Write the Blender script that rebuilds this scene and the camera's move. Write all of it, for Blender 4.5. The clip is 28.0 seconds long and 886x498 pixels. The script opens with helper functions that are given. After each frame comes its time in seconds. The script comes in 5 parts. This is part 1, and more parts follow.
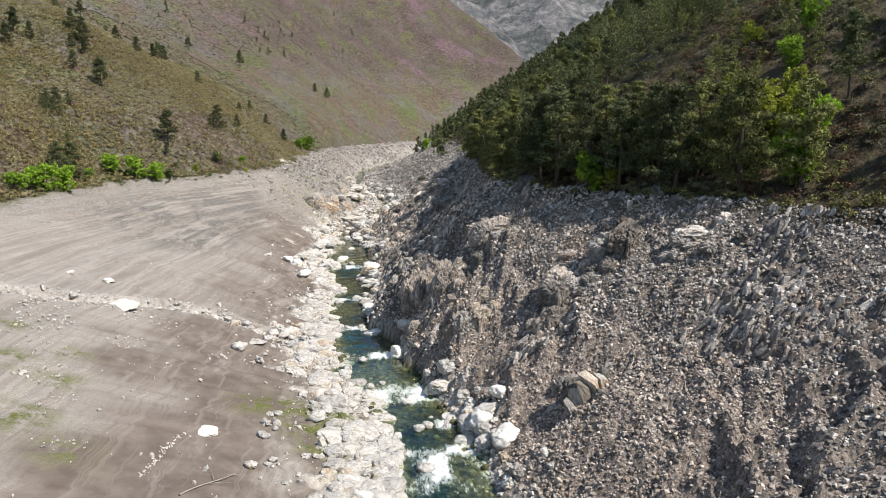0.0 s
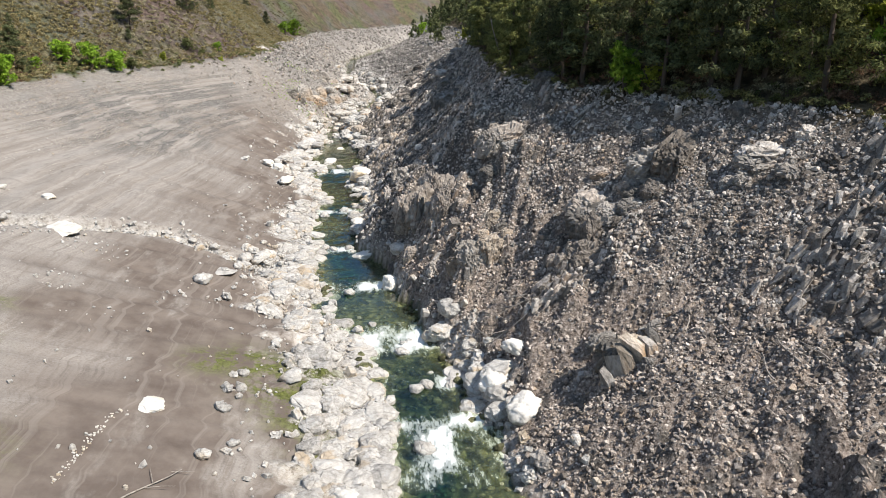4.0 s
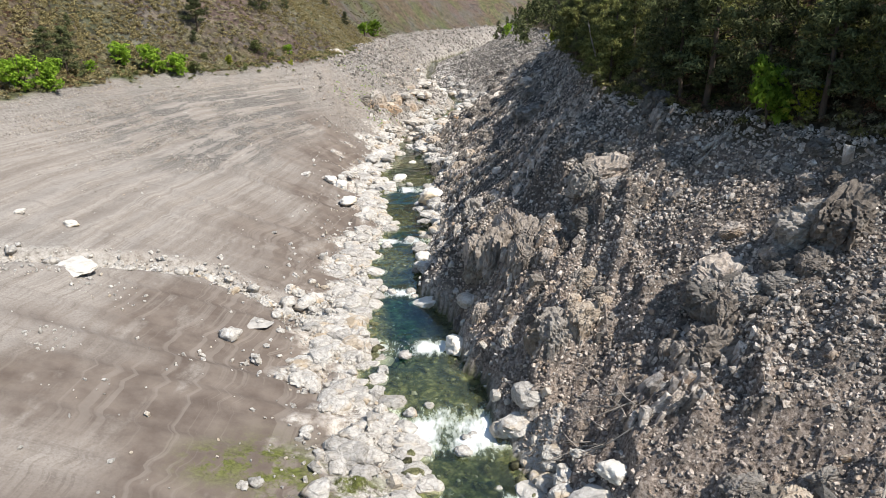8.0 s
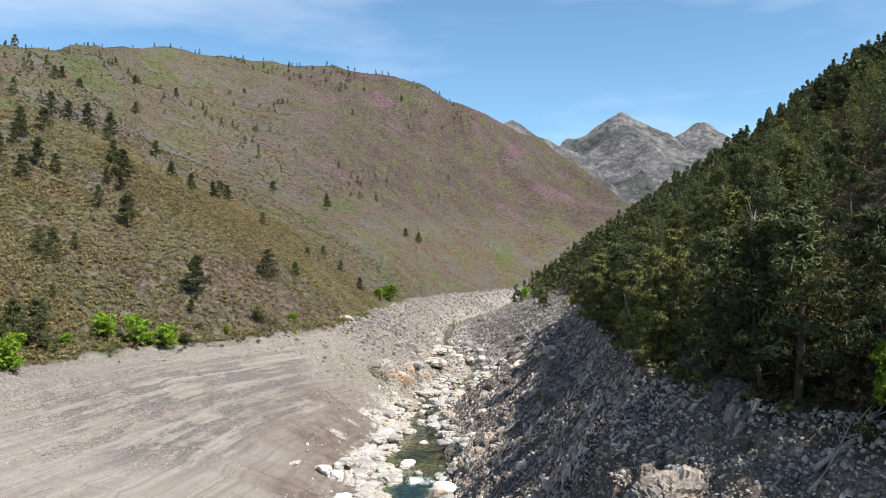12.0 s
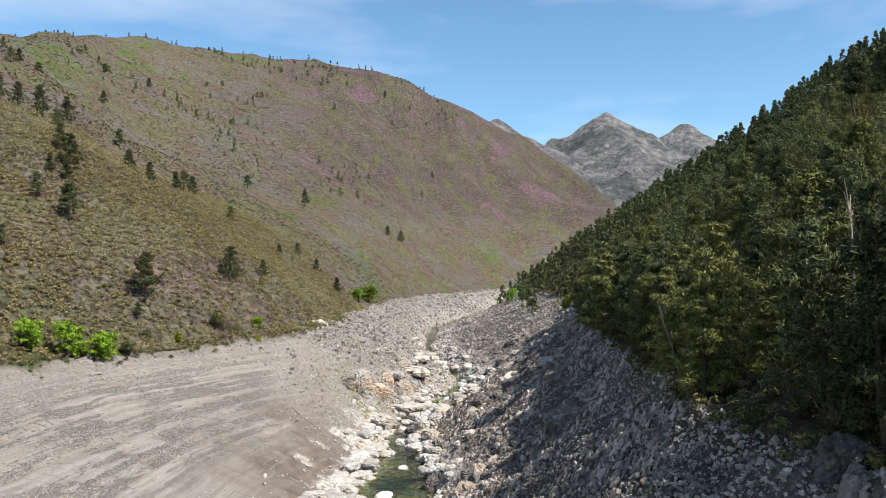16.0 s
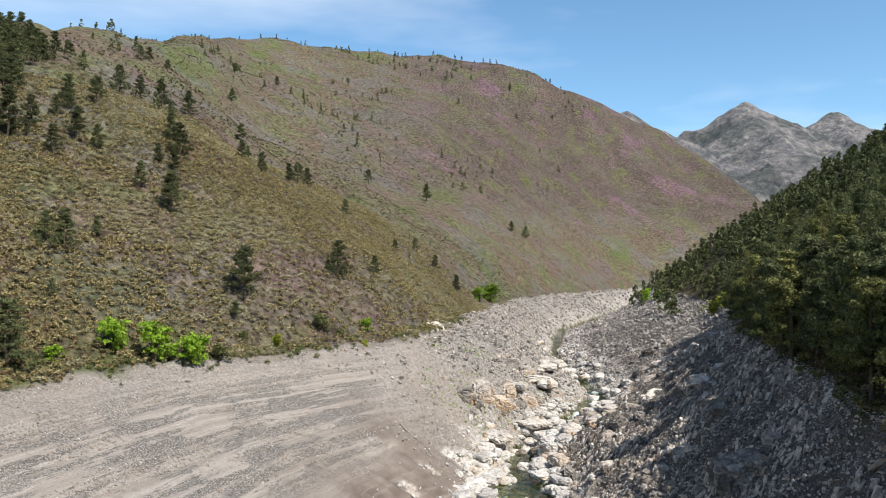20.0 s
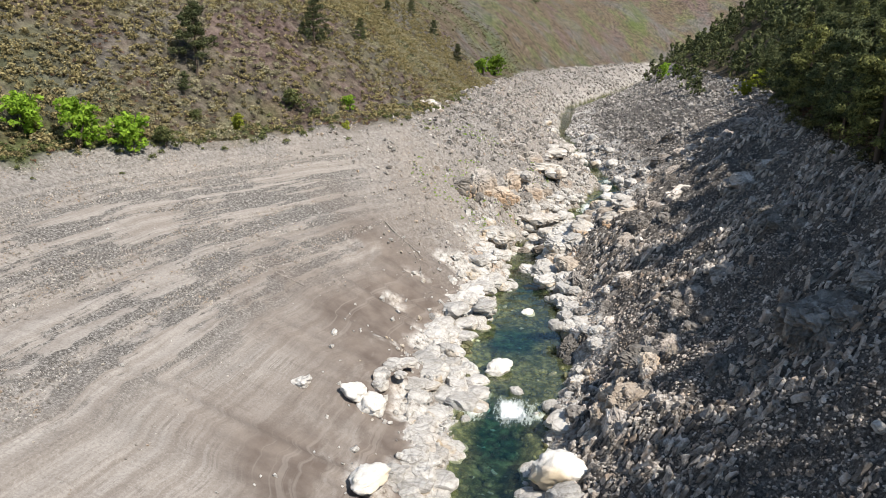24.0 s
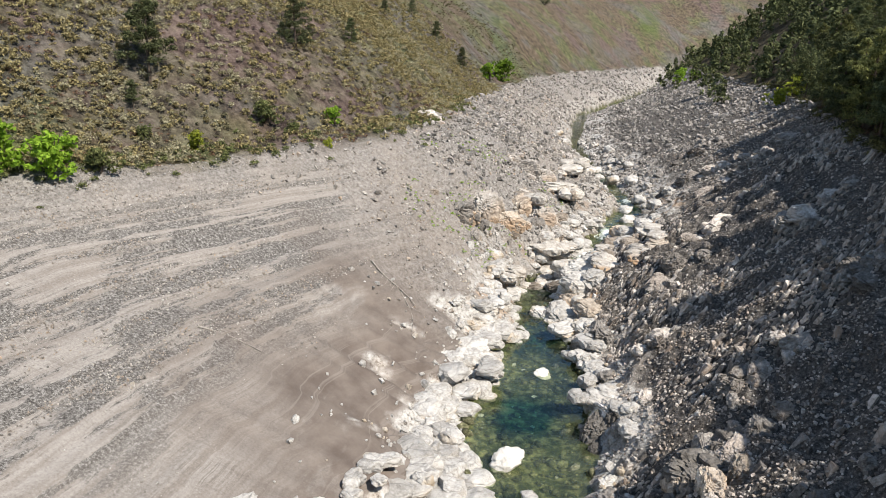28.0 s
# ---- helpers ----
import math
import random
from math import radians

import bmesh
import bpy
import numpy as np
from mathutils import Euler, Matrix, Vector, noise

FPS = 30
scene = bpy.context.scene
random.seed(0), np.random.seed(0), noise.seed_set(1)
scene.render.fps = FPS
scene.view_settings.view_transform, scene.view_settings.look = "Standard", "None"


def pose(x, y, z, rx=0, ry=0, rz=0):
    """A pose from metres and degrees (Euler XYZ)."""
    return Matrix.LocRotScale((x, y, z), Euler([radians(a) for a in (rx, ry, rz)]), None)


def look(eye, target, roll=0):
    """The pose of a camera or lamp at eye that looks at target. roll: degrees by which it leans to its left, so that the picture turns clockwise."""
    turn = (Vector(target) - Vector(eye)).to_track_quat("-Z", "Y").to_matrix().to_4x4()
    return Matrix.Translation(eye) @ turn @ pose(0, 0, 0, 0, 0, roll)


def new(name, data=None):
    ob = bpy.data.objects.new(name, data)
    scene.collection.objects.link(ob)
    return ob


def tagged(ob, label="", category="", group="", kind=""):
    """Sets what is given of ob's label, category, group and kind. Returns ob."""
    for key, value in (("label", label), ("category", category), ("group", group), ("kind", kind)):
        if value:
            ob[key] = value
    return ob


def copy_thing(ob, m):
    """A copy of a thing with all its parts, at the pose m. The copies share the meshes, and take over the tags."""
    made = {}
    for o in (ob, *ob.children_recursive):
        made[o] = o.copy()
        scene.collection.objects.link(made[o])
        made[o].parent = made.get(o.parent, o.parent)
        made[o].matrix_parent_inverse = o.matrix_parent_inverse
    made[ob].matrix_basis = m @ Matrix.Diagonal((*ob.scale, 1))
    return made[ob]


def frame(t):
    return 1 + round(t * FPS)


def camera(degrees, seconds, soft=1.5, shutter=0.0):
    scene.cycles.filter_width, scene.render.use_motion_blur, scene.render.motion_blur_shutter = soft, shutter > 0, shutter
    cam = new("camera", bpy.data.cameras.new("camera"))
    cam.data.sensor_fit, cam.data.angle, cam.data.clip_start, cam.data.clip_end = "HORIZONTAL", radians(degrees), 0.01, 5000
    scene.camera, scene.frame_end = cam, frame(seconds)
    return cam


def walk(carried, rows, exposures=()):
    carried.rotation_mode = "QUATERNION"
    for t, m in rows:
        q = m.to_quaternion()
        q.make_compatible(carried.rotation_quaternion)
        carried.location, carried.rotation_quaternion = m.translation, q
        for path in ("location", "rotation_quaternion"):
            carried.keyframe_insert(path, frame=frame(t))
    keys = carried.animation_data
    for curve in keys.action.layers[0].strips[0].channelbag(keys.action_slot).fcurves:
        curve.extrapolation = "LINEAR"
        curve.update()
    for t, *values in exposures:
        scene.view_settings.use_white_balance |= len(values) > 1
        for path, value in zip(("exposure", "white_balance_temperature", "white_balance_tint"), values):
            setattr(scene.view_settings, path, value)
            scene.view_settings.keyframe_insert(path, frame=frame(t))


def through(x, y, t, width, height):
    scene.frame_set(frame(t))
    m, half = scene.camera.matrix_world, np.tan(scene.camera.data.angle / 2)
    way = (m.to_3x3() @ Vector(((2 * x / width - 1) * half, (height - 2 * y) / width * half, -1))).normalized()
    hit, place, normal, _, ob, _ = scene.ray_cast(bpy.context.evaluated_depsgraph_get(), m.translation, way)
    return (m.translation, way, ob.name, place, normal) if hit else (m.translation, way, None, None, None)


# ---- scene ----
cam = camera(61.80, 28.0, soft=0.5)
PATH = [
    (0, (0.00, -0.80, 31.23), (2.524, 18.768, 27.973), -0.79),
    (0.5, (0.16, 1.30, 31.30), (2.670, 20.873, 28.022), -0.91),
    (1, (0.31, 3.40, 31.35), (2.856, 23.163, 29.576), -0.90),
    (1.5, (0.45, 5.45, 31.36), (3.023, 25.286, 31.432), -0.78),
    (2, (0.58, 7.54, 31.34), (3.167, 27.372, 31.412), -0.81),
    (2.5, (0.75, 9.60, 31.30), (3.312, 29.347, 29.479), -0.74),
    (2.7, (0.82, 10.42, 31.29), (3.360, 30.062, 28.472), -0.52),
    (3, (0.95, 11.67, 31.28), (3.455, 31.025, 26.897), -0.61),
    (3.5, (1.21, 13.75, 31.28), (3.621, 32.623, 25.112), -0.51),
    (5.5, (2.29, 21.76, 31.41), (5.334, 40.555, 25.289), -0.41),
    (6, (2.51, 23.91, 31.45), (5.527, 42.708, 25.317), -0.49),
    (6.5, (2.80, 26.10, 31.46), (4.351, 45.076, 25.330), -0.36),
    (7, (3.03, 28.25, 31.47), (3.714, 47.269, 25.336), -0.41),
    (7.5, (3.35, 30.36, 31.49), (3.844, 49.393, 25.354), -0.32),
    (8, (3.52, 32.43, 31.53), (3.961, 51.459, 25.386), -0.30),
    (8.5, (3.80, 34.47, 31.59), (3.693, 53.504, 25.435), -0.20),
    (9, (4.02, 36.53, 31.73), (3.921, 55.549, 25.547), -0.21),
    (9.5, (4.17, 38.61, 31.90), (4.096, 57.650, 25.762), -0.19),
    (9.8, (4.24, 39.87, 31.99), (4.163, 59.306, 27.262), 0.01),
    (9.9, (4.27, 40.29, 32.01), (4.249, 59.894, 28.044), -0.28),
    (10, (4.29, 40.71, 32.04), (4.251, 60.445, 28.779), -0.14),
    (10.5, (4.43, 42.83, 32.14), (4.425, 62.826, 32.017), -0.39),
    (11, (4.62, 44.95, 32.18), (4.623, 64.940, 32.845), -0.58),
    (11.5, (4.78, 47.08, 32.19), (4.775, 67.071, 32.867), -0.70),
    (12, (4.93, 49.16, 32.17), (4.915, 69.153, 32.833), -0.74),
    (12.5, (5.05, 51.15, 32.16), (5.039, 71.140, 32.802), -0.77),
    (14.5, (5.01, 59.68, 32.33), (5.054, 79.673, 32.983), -0.52),
    (15, (4.90, 61.87, 32.40), (4.941, 81.862, 33.048), -0.45),
    (15.5, (4.79, 64.08, 32.47), (5.242, 84.061, 33.114), -0.34),
    (16, (4.81, 66.35, 32.52), (5.252, 86.338, 33.162), -0.33),
    (16.5, (4.85, 68.70, 32.55), (3.504, 88.648, 33.195), -0.10),
    (17, (4.86, 71.03, 32.57), (3.513, 90.974, 33.204), -0.01),
    (17.5, (4.82, 73.29, 32.59), (3.478, 93.232, 33.219), 0.06),
    (18, (4.78, 75.47, 32.62), (1.868, 95.244, 33.220), 0.17),
    (18.5, (4.68, 77.71, 32.66), (1.772, 97.488, 33.253), 0.22),
    (19, (4.54, 79.99, 32.70), (1.629, 99.766, 33.285), 0.20),
    (19.5, (4.39, 82.23, 32.72), (1.485, 102.010, 33.290), 0.24),
    (20, (4.30, 84.40, 32.70), (1.395, 104.182, 33.270), 0.22),
    (20.5, (4.22, 86.51, 32.67), (1.317, 106.294, 33.232), 0.24),
    (21, (4.11, 88.59, 32.62), (1.199, 108.379, 32.645), 0.21),
    (21.3, (4.03, 89.87, 32.61), (1.086, 109.533, 30.452), 0.19),
    (21.5, (3.98, 90.73, 32.60), (1.125, 110.143, 28.735), 0.26),
    (23.5, (2.65, 101.07, 32.62), (-0.080, 120.111, 27.152), 1.31),
    (24, (2.46, 103.35, 32.63), (-0.290, 122.386, 27.157), 1.31),
    (24.5, (2.25, 105.60, 32.65), (-0.507, 124.636, 27.167), 1.31),
    (25, (2.00, 107.87, 32.67), (-0.765, 126.907, 27.183), 1.36),
    (25.5, (1.75, 110.18, 32.70), (-1.028, 129.206, 27.211), 1.40),
    (26, (1.50, 112.48, 32.74), (-1.296, 131.503, 27.240), 1.38),
    (26.5, (1.28, 114.73, 32.77), (-1.533, 133.756, 27.266), 1.35),
    (27, (1.13, 116.74, 32.78), (-1.734, 135.787, 27.376), 1.42),
    (27.5, (1.01, 118.35, 32.76), (-1.886, 137.385, 27.351), 1.47),
    (28, (0.93, 119.65, 32.73), (-1.978, 138.684, 27.311), 1.51),
]
walk(cam, [(t, look(eye, target, roll)) for t, eye, target, roll in PATH], exposures=[(0, 0.66, 6650, 10), (28, 0.66, 6650, 10)])

# ---------------------------------------------------------------- world, sun
SUN_AZ = Vector((0.79, -0.61, 0.0)).normalized()
SUN_EL = radians(50.0)
world = bpy.data.worlds.new("sky")
scene.world = world
world.use_nodes = True
wn = world.node_tree
sky = wn.nodes.new("ShaderNodeTexSky")
sky.sky_type, sky.sun_disc = "NISHITA", False
sky.sun_elevation, sky.sun_rotation = SUN_EL, math.atan2(SUN_AZ.x, SUN_AZ.y)
sky.air_density, sky.dust_density, sky.ozone_density = 0.9, 0.25, 2.4
wc = wn.nodes.new("ShaderNodeTexCoord")
wm_ = wn.nodes.new("ShaderNodeMapping")
wm_.inputs["Scale"].default_value = (1.2, 0.8, 5.0)
wt = wn.nodes.new("ShaderNodeTexNoise")
wt.inputs["Scale"].default_value, wt.inputs["Detail"].default_value = 1.1, 5
wr = wn.nodes.new("ShaderNodeValToRGB")
wr.color_ramp.elements[0].position, wr.color_ramp.elements[1].position = 0.46, 0.72
wr.color_ramp.elements[1].color = (0.65, 0.65, 0.65, 1)
wx = wn.nodes.new("ShaderNodeMix")
wx.data_type = "RGBA"
wx.inputs[7].default_value = (9.5, 9.9, 10.4, 1)
wn.links.new(wc.outputs["Generated"], wm_.inputs[0]), wn.links.new(wm_.outputs[0], wt.inputs[0])
wb = wn.nodes.new("ShaderNodeMix")
wb.data_type, wb.blend_type = "RGBA", "MULTIPLY"
wb.inputs[0].default_value, wb.inputs[7].default_value = 1.0, (1.08, 1.36, 1.4, 1)
wn.links.new(wt.outputs[0], wr.inputs[0]), wn.links.new(wr.outputs[0], wx.inputs[0])
wn.links.new(sky.outputs[0], wb.inputs[6]), wn.links.new(wb.outputs[2], wx.inputs[6]), wn.links.new(wx.outputs[2], wn.nodes["Background"].inputs[0])
wn.nodes["Background"].inputs[1].default_value = 0.088
sun = new("sun", bpy.data.lights.new("sun", "SUN"))
sun.data.energy, sun.data.angle, sun.data.color = 5.0, radians(0.53), (1.0, 0.94, 0.86)
sun.matrix_world = look((0, 0, 0), tuple(-(SUN_AZ * math.cos(SUN_EL) + Vector((0, 0, math.sin(SUN_EL))))))


# ---------------------------------------------------------------- noise
def lattice(ix, iy, seed):
    h = (ix.astype(np.int64) * 374761393 + iy.astype(np.int64) * 668265263 + seed * 1274126177) & 0xFFFFFFFF
    h = ((h ^ (h >> 13)) * 1274126177) & 0xFFFFFFFF
    return ((h ^ (h >> 16)) & 0xFFFF) / 65535.0


def vnoise(x, y, seed=0):
    """Smooth value noise, -1 to 1."""
    x, y = np.asarray(x, float), np.asarray(y, float)
    ix, iy = np.floor(x), np.floor(y)
    fx, fy = x - ix, y - iy
    fx, fy = fx * fx * (3 - 2 * fx), fy * fy * (3 - 2 * fy)
    a, b = lattice(ix, iy, seed), lattice(ix + 1, iy, seed)
    c, d = lattice(ix, iy + 1, seed), lattice(ix + 1, iy + 1, seed)
    return 2 * (a + (b - a) * fx + (c - a) * fy + (a - b - c + d) * fx * fy) - 1


def fbm(x, y, octaves=4, seed=0, gain=0.5):
    out, amp = 0.0, 1.0
    for k in range(octaves):
        ca, sa = math.cos(0.7 * k + 0.3), math.sin(0.7 * k + 0.3)
        out = out + amp * vnoise((x * ca - y * sa) * 2**k, (x * sa + y * ca) * 2**k, seed + 17 * k)
        amp *= gain
    return out


def cells(x, y, seed=0):
    """Cell noise: distance to the nearest point, to the second nearest, and that cell's random number."""
    x, y = np.asarray(x, float), np.asarray(y, float)
    ix, iy = np.floor(x), np.floor(y)
    f1, f2, rnd = np.full(x.shape, 9.0), np.full(x.shape, 9.0), np.zeros(x.shape)
    for dx in (-1, 0, 1):
        for dy in (-1, 0, 1):
            jx, jy = ix + dx, iy + dy
            px, py = jx + lattice(jx, jy, seed), jy + lattice(jx, jy, seed + 5)
            d = np.hypot(px - x, py - y)
            near = d < f1
            f2 = np.where(near, f1, np.minimum(f2, d))
            rnd = np.where(near, lattice(jx, jy, seed + 9), rnd)
            f1 = np.where(near, d, f1)
    return f1, f2, rnd


def smooth(a, b, v):
    t = np.clip((v - a) / (b - a), 0, 1)
    return t * t * (3 - 2 * t)


# ---------------------------------------------------------------- plan of the valley
RIVER_Y = [20, 45, 67, 77, 84, 93, 106, 114, 122, 129, 143, 150, 156, 168, 175, 186, 199, 211, 220, 228, 240, 255, 265, 287, 310, 330, 400, 620, 900]
RIVER_L = [4, 3.5, 2.6, 2.3, 0.7, -2.5, -2.6, -3.5, -4.8, -4.2, -3, -4.5, -3.6, -5, -6, -4.8, -3.1, -4.5, -1.8, 3.6, 7.6, 12.6, 11, 7.2, 5.3, 3.4, 6, 66, 180]
RIVER_R = [14, 13.5, 12.5, 11, 9.2, 7.5, 6, 2.1, 2.7, 3.1, 5.3, 3.1, 2.7, 4.5, 5.2, 5, 3.8, 2.3, 1.4, 7, 13, 17, 15, 10.6, 8.2, 6.2, 10, 72, 190]
WATER_Y = [20, 70, 82, 92, 112, 155, 166, 222, 230, 240, 265, 290, 330, 600, 900]
WATER_Z = [-1.0, -0.7, -0.4, -0.05, 0.0, 0.05, 0.45, 0.5, 2.0, 3.2, 4.2, 5.0, 6.0, 10, 14]
# high-water line: where the bare banks end and the plants begin
FOOT_L = [(-86, -200), (-70, 60), (-59, 125), (-52.5, 146), (-50, 160), (-47.5, 175), (-37.5, 189), (-28, 205), (-21, 221), (-18, 245), (-18, 300), (-9, 405), (15, 500), (54, 610), (110, 690), (220, 770), (600, 900), (1500, 1000)]
FOOT_R = [(62, -200), (58, 20), (47, 60), (39, 75), (34.5, 83), (30.5, 92), (28, 98), (24, 105), (23, 113), (24, 121), (25.5, 130), (27, 148), (30, 164), (32, 188), (36.5, 220), (42.5, 250), (47, 275), (53, 315), (56, 400), (60, 520), (95, 600), (180, 660), (600, 760), (1500, 800)]
HIGH, HIGH_R = 20.0, 22.3
# crest of the heath-covered hill: its slope, distance and bearing seen from the valley's mouth
CREST_B = [-1.0, -0.6, -0.48, -0.37, -0.255, -0.14, -0.064, 0.012, 0.089, 0.134, 0.188, 0.226, 0.3, 0.45]
CREST_H = [0.34, 0.343, 0.35, 0.354, 0.347, 0.307, 0.292, 0.27, 0.256, 0.253, 0.222, 0.188, 0.125, 0.06]
CREST_D = [520, 520, 600, 700, 800, 900, 900, 880, 860, 840, 800, 760, 700, 700]


GULLY_X = [-62, -46, -36, -30, -26, -20, -14, -9, 0]
GULLY_Y = [96, 98, 100.5, 103.5, 106.5, 109, 106.5, 105, 104]


def along(y, xs, zs):
    return np.interp(y, xs, zs)


def from_line(x, y, line, side):
    """Signed distance from a line of points; positive on the side away from the river."""
    best, sign, last = np.full(np.shape(x), 1e9), np.ones(np.shape(x)), np.zeros(np.shape(x))
    for (ax, ay), (bx, by) in zip(line, line[1:]):
        dx, dy = bx - ax, by - ay
        t = np.clip(((x - ax) * dx + (y - ay) * dy) / (dx * dx + dy * dy), 0, 1)
        d = np.hypot(x - ax - t * dx, y - ay - t * dy)
        perp = (dx * (y - ay) - dy * (x - ax)) * side / math.hypot(dx, dy)
        near = (d < best - 1e-7) | ((d < best + 1e-7) & (np.abs(perp) > np.abs(last)))
        best, last = np.where(near, d, best), np.where(near, perp, last)
        sign = np.where(near, np.sign(perp), sign)
    return best * sign


def river_edges(y):
    wob = 0.8 * vnoise(y * 0.33, y * 0 + 3.1, 4) + 0.6 * vnoise(y * 0.9, y * 0 + 1.1, 5)
    wob2 = 0.6 * vnoise(y * 0.35, y * 0 + 7.1, 6) + 0.5 * vnoise(y * 0.95, y * 0 + 9.1, 7)
    return along(y, RIVER_Y, RIVER_L) + wob, along(y, RIVER_Y, RIVER_R) + wob2


def ground(x, y, fine=True):
    """Height of the ground, and masks for what covers it."""
    x, y = np.asarray(x, float), np.asarray(y, float)
    left, right = river_edges(y)
    water = along(y, WATER_Y, WATER_Z)
    off_l, off_r = left - x, x - right
    hill_l, hill_r = from_line(x, y, FOOT_L, 1.0), from_line(x, y, FOOT_R, -1.0)
    # left bank: gentle mud plain, steeper and rocky beyond the bend
    u = np.clip(off_l / np.maximum(off_l - hill_l, 1e-3), 0, 1)
    plain = np.interp(u, [0, 0.05, 0.12, 0.2, 0.3, 0.5, 0.7, 0.88, 1], [0.0, 0.03, 0.08, 0.16, 0.25, 0.45, 0.6, 0.82, 1.0])
    bluff = np.interp(u, [0, 0.06, 0.16, 0.3, 0.6, 1], [0.02, 0.13, 0.25, 0.38, 0.7, 1.0])
    rocky_l = smooth(188, 214, y + 0.35 * (x + 20))
    bank_l = plain + (bluff - plain) * rocky_l
    # right bank: rubble slope with a cliff at the narrows
    v = np.clip(off_r / np.maximum(off_r - hill_r, 1e-3), 0, 1)
    slope = np.interp(v, [0, 0.05, 0.15, 0.3, 0.5, 0.7, 0.9, 1], [0.0, 0.05, 0.14, 0.3, 0.47, 0.68, 0.88, 1.0])
    cliff = np.interp(v, [0, 0.05, 0.15, 0.26, 0.5, 0.66, 0.85, 1], [0.02, 0.12, 0.25, 0.4, 0.53, 0.73, 0.88, 1.0])
    narrow = smooth(80, 92, y) * (1 - smooth(108, 124, y))
    bank_r = slope + (cliff - slope) * narrow
    z = np.where(off_l > 0, water + (HIGH - water) * bank_l, np.where(off_r > 0, water + (HIGH_R - water) * bank_r, water))
    # hills
    far = np.maximum(y - 49.0, 40.0)
    bearing = np.clip((x - 5.0) / far, -1.0, 0.45)
    steep = 1 + 0.36 * smooth(-0.28, -0.04, bearing)
    up_l = np.interp(hill_l, [0, 4, 20, 60, 120, 300, 420, 520, 700, 1500], [0, 1.0, 13.5, 38, 68, 184, 250, 280, 300, 320]) * steep
    up_r = np.interp(hill_r, [0, 4, 30, 80, 300, 500, 800, 1500], [0, 1.5, 22.5, 59, 205, 285, 295, 260])
    fold = fbm(x / 130, y / 130, 3, 31) * 0.10 + 1
    crest = 12.0 + far * np.interp(bearing, CREST_B, CREST_H)
    turn = np.interp(bearing, CREST_B, CREST_D)
    cap = crest - np.where(far > turn, 0.55 * (far - turn), 0.0) - HIGH + 1.5 * fbm(x / 60, y / 60, 3, 37)
    cap = np.where(far > turn, np.interp(bearing, CREST_B, CREST_H) * turn + 12.0 - HIGH - 0.2 * (far - turn), cap + 0.06 * (turn - far))
    up_l = up_l * fold * (1.13 - 0.13 * smooth(-0.25, 0, bearing)) 
    soft = 9.0
    up_l = np.where(hill_l > 0, -soft * np.logaddexp(-up_l / soft, -np.maximum(cap, 20) / soft), up_l)
    rill = 1 - np.sqrt(fbm(x / 70 + 0.4 * y / 70, y / 150, 3, 33) ** 2 + 0.015)
    up_l = up_l - 7.0 * (rill**3 - 0.3) * smooth(15, 120, hill_l) * (1 - 0.6 * smooth(500, 800, far))
    z = np.where(hill_l > 0, HIGH + up_l, z)
    z = np.where(hill_r > 0, HIGH_R + up_r * fold, z)
    bare = (hill_l < 0) & (hill_r < 0)
    bed = (off_l <= 0) & (off_r <= 0) & bare
    depth = np.minimum(-off_l, -off_r)
    z = np.where(bed, water - 0.2 - 1.5 * smooth(0, 2.8, depth), z)
    rough_l = np.where(off_l > 0, np.maximum(rocky_l, 1 - smooth(3, 9, off_l + 2.5 * vnoise(x / 5, y / 5, 8))), 0.0)
    rock = np.where(bare, np.where(off_r > 0, 1.0, np.where(off_l > 0, rough_l, 0.7)), 0.0)
    if fine:
        f1, f2, rnd = cells(x / 2.3 + 0.3 * vnoise(x, y, 2), y / 1.7, 12)
        g1, g2, rnd2 = cells(x / 0.9, y / 1.1, 14)
        c1, c2, rnd3 = cells(x / 4.6 + 0.25 * vnoise(x / 2, y / 2, 3), y / 3.3 + 0.3 * x / 4.6, 16)
        crag = smooth(0.05, 0.5, fbm(x / 13 + 3, y / 13, 3, 61)) * (1 - 0.65 * smooth(118, 140, y))
        ca, cb = 0.36 * x + 0.93 * y, 0.93 * x - 0.36 * y
        calm = 1 - np.exp(-((((x - 17.5) / 4.5) ** 2 + ((y - 75.5) / 6.0) ** 2) ** 2))
        ribs = 1 - 2 * np.abs(vnoise(cb / 1.5 + 0.5 * vnoise(x / 3, y / 3, 64), ca / 5.5, 62))
        fins = 1.5 * (1 - np.abs(fbm(cb / 4.0, ca / 9.0, 3, 63))) ** 2 - 0.5
        trough = fbm(y / 8 + 0.2 * x / 8, x / 26, 3, 65)
        side = np.where(off_r > 0, 0.5 + 0.6 * crag, 1.0)
        blocks = (rnd - 0.5) * 1.2 * side * smooth(0.02, 0.25, f2 - f1) - 0.2
        blocks = blocks + np.where(off_r > 0, (1 - smooth(225, 255, y)) * calm * (0.2 + 0.85 * crag) * (0.6 * ribs + 1.2 * fins) + 0.85 * trough + 1.2 * crag * (rnd3 - 0.55) * smooth(0.0, 0.2, c2 - c1), 0)
        lumps = fbm(x / 6, y / 6, 4, 21)
        strength = rock * np.where(off_r > 0, smooth(0.5, 4, off_r), smooth(0.2, 2, np.maximum(off_l, 0)) * 0.8)
        strength = np.where(bed, 0, strength) * (1 - 0.75 * smooth(228, 262, y)) * smooth(30, 46, y)
        edge = np.where(bare, 1 - 0.7 * smooth(-6, 0, np.maximum(hill_l, hill_r)), 0)
        z = z + strength * edge * (blocks + 0.45 * (rnd2 - 0.5) + 0.55 * lumps)
